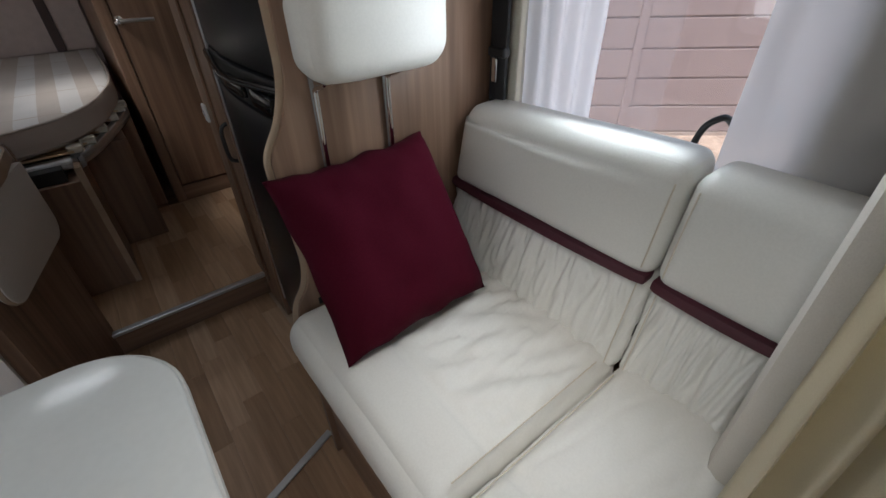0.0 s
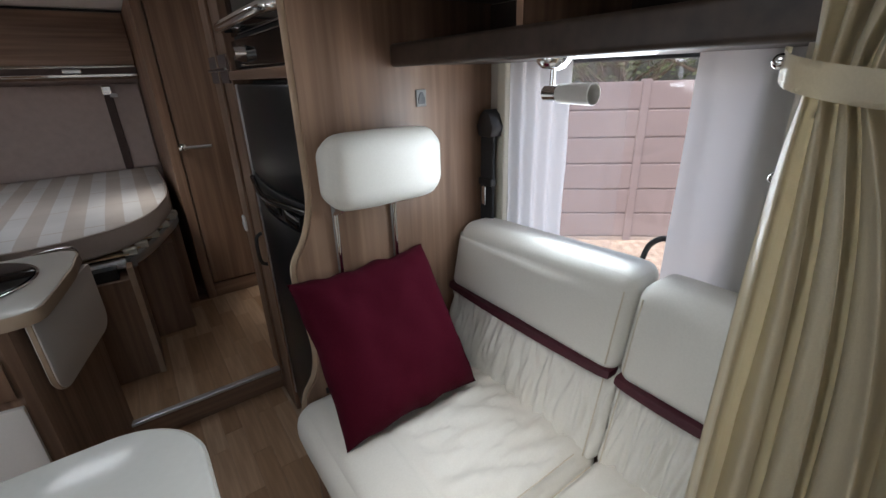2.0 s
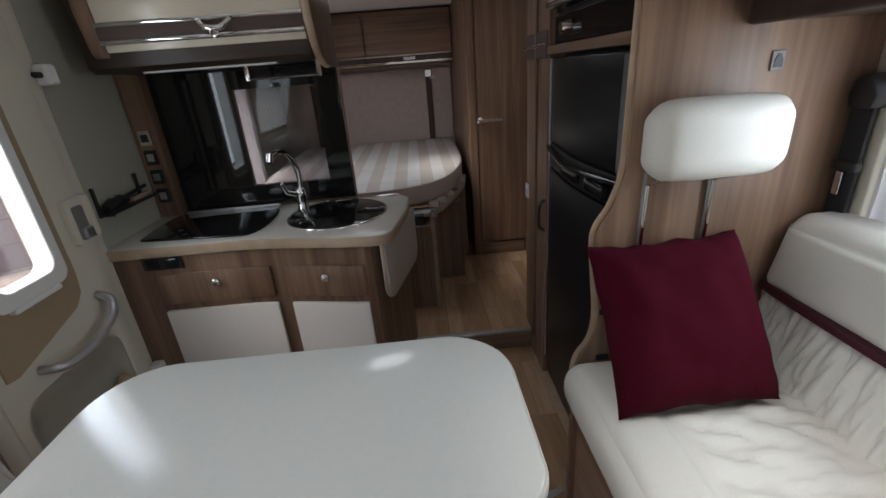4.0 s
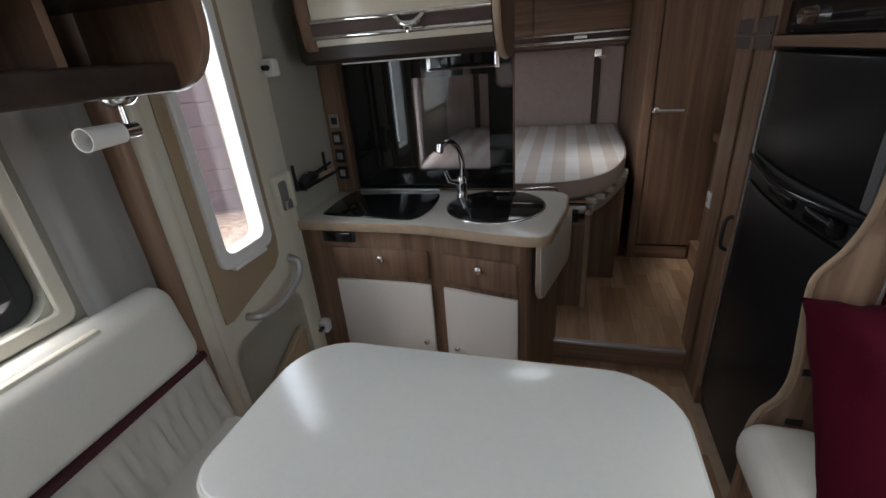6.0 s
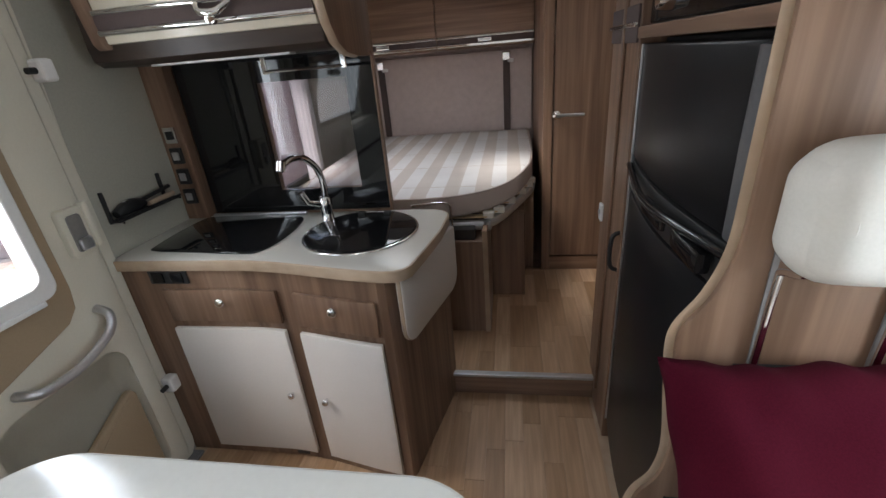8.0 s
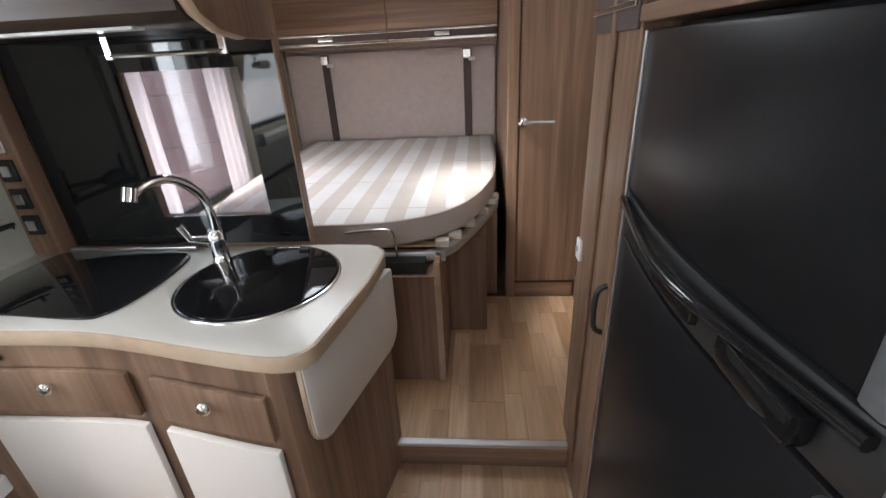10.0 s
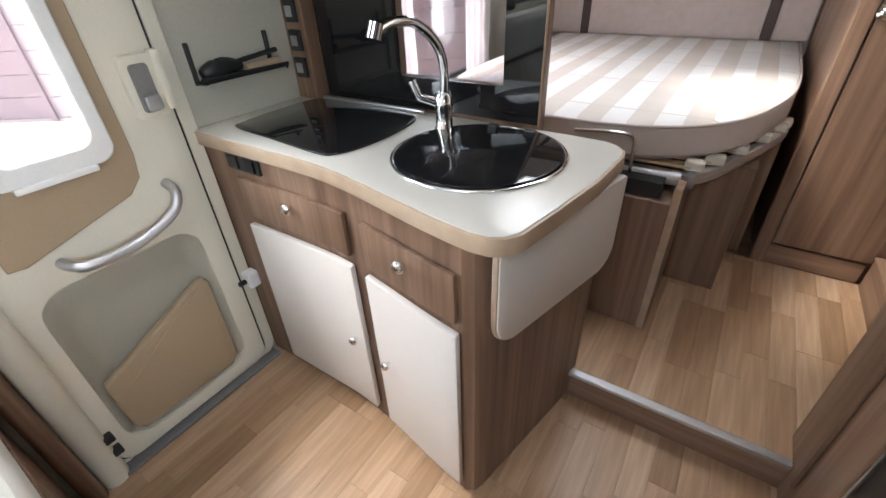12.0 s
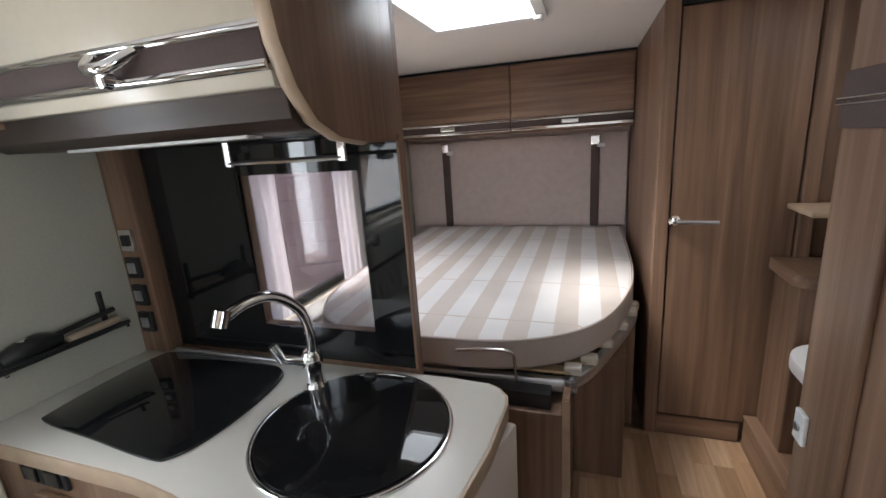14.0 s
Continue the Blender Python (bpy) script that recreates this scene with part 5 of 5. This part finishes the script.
def spot_lamp(x, y, sx, sy):
    t = thing("spot_lamp", (x, y, 1.36), "small chrome spotlight with a frosted glass shade, unlit, under the shelf", "spotlight", "spotlights")
    part("rose", lathe([(0.034, 0), (0.034, 0.006), (0.024, 0.018), (0.012, 0.022), (0, 0.022)], (x, y, 1.4115), (0, 0, -1), 24), CHROME, t, smooth=40)
    part("stem", tube([(x, y, 1.392), (x, y, 1.352)], 0.0055, 10), CHROME, t, smooth=60)
    w = Vector((sx, sy, 0.0)).normalized()
    c = Vector((x, y, 1.345))
    part("socket", tube([c - w * 0.016, c + w * 0.022], 0.015, 16), CHROME, t, smooth=60)
    part("shade", lathe([(0.012, 0.0), (0.019, 0.004), (0.021, 0.08), (0.0215, 0.084), (0.019, 0.084), (0.017, 0.01), (0, 0.009)], c + w * 0.018, w, 20), FROSTED, t, "frosted glass shade", smooth=50)
    return t


# overhead shelf locker on each side of the lounge
def lounge_locker(sx, wall, y0, y1, label, deep=1.0, top=TOP):
    """sx is the way from the wall into the room."""
    t = thing("lounge_overhead_locker", (wall + sx * 0.2, (y0 + y1) / 2, 1.41), label, "overhead locker")
    def bx(a, b, *r, **k):
        p, q = sorted((wall + sx * a * deep, wall + sx * b * deep))
        return box(p, q, *r, **k)
    # shelf, lip, cabinet and back have their shade in the wood colour
    part("shelf", bx(0.001, 0.335, y0, y1, 1.412, 1.436, 0.004), SHADED_WOOD, t, "walnut shelf darkened as in shade")
    part("shelf_lip", bx(0.325, 0.35, y0, y1, 1.408, 1.462, 0.010, 3), SHADED_WOOD, t, smooth=40)
    part("upper_cabinet", bx(0.001, 0.40, y0, y1, 1.565, top - 0.002, 0.012), SHADED_WOOD, t, smooth=40)
    part("upper_flap", bx(0.4005, 0.42, y0 + 0.01, y1 - 0.01, 1.575, top - 0.012, 0.006), SHADED_WOOD, t)
    y = y0 + 0.012
    while y < y1 - 0.1:
        part("divider", bx(0.002, 0.33, y - 0.008, y + 0.008, 1.437, 1.564), WOOD, t)
        y += 0.36
    part("back", bx(0.001, 0.012, y0, y1, 1.437, 1.564), SHADED_WOOD, t)
    return t


set_down((0.565, 0.70, 1.385), (0.566, 0.708, 1.38), 0.91)
lounge_locker(-1, WALL, 0.55, 1.713, "walnut overhead locker with an open shelf above the sofa", 1.0, HEAD)
spot_lamp(1.30, 1.312, 0.0, -1.0)
set_down()
ll = lounge_locker(1, LEFT, 0.2, 1.50, "walnut overhead locker with an open shelf above the bench", 0.84)
part("end_panel", prism(round_rect(LEFT + 0.001, LEFT + 0.372, 1.405, TOP - 0.002, 0.12, 8, (0.05, 1, 0.05, 0.05)), "y", 1.501, 1.525, 0.004, 2), WOOD, ll, "rounded walnut end panel", smooth=35)


spot_lamp(-0.51, 1.41, 0.1, -1.0)

# ---- left bench ----
bn = thing("bench_sofa", (-0.5, 0.9, 0), "cream leather side bench with a burgundy band beside the entrance door", "sofa")
part("base", box(LEFT + 0.003, -0.26, 0.2, 1.47, 0.0, 0.40, 0.006), WOOD_Y, bn, "walnut bench base")
part("seat_cushion", soft_block((-0.66, 0.2, 0.40), (-0.22, 1.47, 0.545), 0.045, (20, 40, 10)), LEATHER, bn, smooth=70)


def bench_shape(lower):
    def f(p, u):
        q = Vector(p)
        q.x -= 0.09 * (q.z - 0.5) / 0.46
        if u.x > 0.5:
            q.x += 0.02 * math.sin(math.pi * u.y) * math.sin(math.pi * u.z)
            if lower:
                q.x -= 0.015 * (crease(q.y * 30, q.z * 4, 4.7) + 0.6 * crease(q.y * 58, q.z * 6, 9.2)) * math.sin(math.pi * min(1, u.z * 1.1))
        elif not lower and u.z > 0.7:
            q.z -= 0.01 * u.y
        return q
    return f


part("back_lower", soft_block((-0.63, 0.2, 0.50), (-0.555, 1.47, 0.752), 0.022, (8, 170, 20), bench_shape(True)), LEATHER, bn, "gathered cream leather lower back", smooth=70)
part("back_upper", soft_block((-0.66, 0.2, 0.742), (-0.535, 1.47, 0.965), 0.05, (14, 40, 18), bench_shape(False)), LEATHER, bn, "smooth cream leather upper back", smooth=70)
part("band", soft_block((-0.585, 0.205, 0.735), (-0.545, 1.466, 0.757), 0.006, (4, 40, 4), bench_shape(False)), BURGUNDY_STRIPE, bn, "burgundy band", smooth=60)
setting("trim_window_sill", box(LEFT + 0.001, LEFT + 0.10, 0.2, 1.28, 0.925, 0.955, 0.008), CREAM_PLASTIC, "cream window sill behind the bench", "sill")
setting("trim_door_post", prism([(p.x, p.y) for p in smooth_path([(LEFT + 0.001, 1.485, 0), (-0.68, 1.487, 0), (-0.662, 1.495, 0), (-0.657, 1.51, 0), (-0.663, 1.528, 0), (-0.69, 1.534, 0), (LEFT + 0.001, 1.535, 0)], 4)], "z", 0.0, TOP - 0.003), WOOD, "walnut post between the bench and the entrance door", "post", smooth=40)
setting("trim_door_column", tube([(-0.70, 1.568, 0.001), (-0.70, 1.568, TOP - 0.004)], 0.034, 20), CREAM_PLASTIC, "cream rounded door column", "post", smooth=60)

# ---- table ----
tb = thing("table", (0.11, 1.2, 0), "pale grey laminate dining table with rounded corners", "table")
top_ring = round_rect(-0.262, 0.547, 1.06, 1.478, 0.13, 10, (0.6, 0.6, 1, 1))
part("tabletop", prism(top_ring, "z", 0.802, 0.83, 0.006, 3), TABLETOP, tb, smooth=35)
part("edge_band", prism(round_rect(-0.266, 0.551, 1.056, 1.482, 0.133, 10, (0.6, 0.6, 1, 1)), "z", 0.8065, 0.8255, 0.004, 2, [round_rect(-0.257, 0.542, 1.065, 1.473, 0.128, 10, (0.6, 0.6, 1, 1))]), WORKTOP, tb, smooth=35)
part("leg", tube([(0.14, 1.27, 0.016), (0.14, 1.27, 0.80)], 0.04, 20), ALU, tb, smooth=60)
part("foot", lathe([(0.17, 0), (0.17, 0.006), (0.06, 0.016), (0.045, 0.03), (0, 0.03)], (0.14, 1.27, 0.0005), sides=28), ALU, tb, smooth=40)
setting("trim_floor_rail", box(0.50, 0.80, 1.648, 1.672, 0.0005, 0.007, 0.002, turn=20), ALU, "aluminium joint strip across the lounge floor", "floor strip")

# ---- cab curtain and padded post ----
set_down((0.565, 0.70, 1.385), (0.566, 0.708, 1.38), 0.91)
setting("trim_padded_post", soft_block((1.185, 0.66, FOOT), (WALL - 0.002, 0.874, HEAD - 0.003), 0.03, (8, 8, 14)), WALL_FELT, "beige felt padded post at the cab", "post", smooth=60)
cc = thing("cab_curtain", (1.12, 0.65, 0.05), "champagne satin cab curtain gathered by a tieback", "curtain")
TIE = 1.375


def drape(u, v):
    z = -0.1 + v * (HEAD + 0.08)
    gap = abs(z - TIE)
    spread = 1 - math.exp(-gap / (0.22 if z < TIE else 0.3))
    width = 0.13 + 0.36 * spread
    ph = u * 11 + 0.25 * math.sin(3 * v + 4 * u) + 0.2 * noise.noise((u * 5, v * 2, 1))
    k = ph % 1.0
    fold = math.sin(math.pi * k) ** 0.7 * (0.75 + 0.5 * noise.noise((int(ph) * 1.7, 0.3, 0.6)))
    amp = 0.036 + 0.058 * spread
    y = 0.832 - width * u + 0.010 * math.cos(2 * math.pi * k) * spread
    x = 1.108 - 0.009 * spread * math.sin(2 * math.pi * (ph * 2.3 + 0.2 * v)) - amp * fold - 0.03 * spread * u + 0.012 * math.exp(-(gap / 0.05) ** 2) + 0.005 * noise.noise((u * 14, v * 5, 0))
    return Vector((x, y, z))


part("cloth", sheet(drape, 240, 48, thick=0.0015), CURTAIN, cc, smooth=80)
tp = smooth_path([(1.172, 0.872, 1.39), (1.12, 0.862, 1.392), (1.078, 0.838, 1.385), (1.064, 0.79, 1.375), (1.062, 0.74, 1.368), (1.075, 0.69, 1.366)], 6)
part("tieback", sheet(lambda u, v: tp[min(int(u * (len(tp) - 1) + 0.5), len(tp) - 1)] + Vector((0, 0, 0.030 * (v - 0.5) - 0.006 * math.sin(math.pi * u))), 30, 4, thick=0.003), CURTAIN, cc, "fabric tieback", smooth=60)
for x, y, z in ((1.10, 0.856, 1.39), (1.178, 0.858, 1.262)):
    part("press_stud", lathe([(0.008, 0), (0.0075, 0.004), (0.004, 0.007), (0, 0.0075)], (x, y, z), (-1, -0.25, 0.1), 14), CHROME, cc, "chrome press stud", smooth=50)
set_down()

# ---- floor strips ----
def plank_mesh(w, length):
    bm = box(-w / 2, w / 2, -length / 2, length / 2, -0.004, 0.0, 0.0)
    bmesh.ops.bevel(bm, geom=[e for e in bm.edges if all(v.co.z > -0.001 for v in e.verts)], offset=0.0006, segments=1, affect="EDGES")
    me = bpy.data.meshes.new("plank")
    bm.to_mesh(me)
    bm.free()
    me.materials.append(PLANK)
    return me


def lay(parent_name, x0, x1, y0, y1, z, w, length, seed):
    """Strips along y with staggered ends; the first and last of a row are cut."""
    owner = bpy.data.objects[parent_name]
    meshes = {}
    rng = random.Random(seed)
    x = x0
    while x < x1:
        y = y0 - rng.randint(0, 7) * length / 8
        while y < y1:
            a, b = max(y, y0), min(y + length, y1)
            key = round(b - a, 4)
            if key > 0.02:
                if key not in meshes:
                    meshes[key] = plank_mesh(w - 0.0004, key - 0.0005)
                ob = new("plank", meshes[key])
                ob.location = (x + w / 2, (a + b) / 2, z)
                ob.parent = owner
            y += length
        x += w


lay("floor", -0.672, 0.825, 0.98, 2.539, 0.0, 0.0708, 0.36, 1)
lay("floor_rear", 0.20, 1.12, 2.556, 3.53, UP, 0.0708, 0.36, 2)
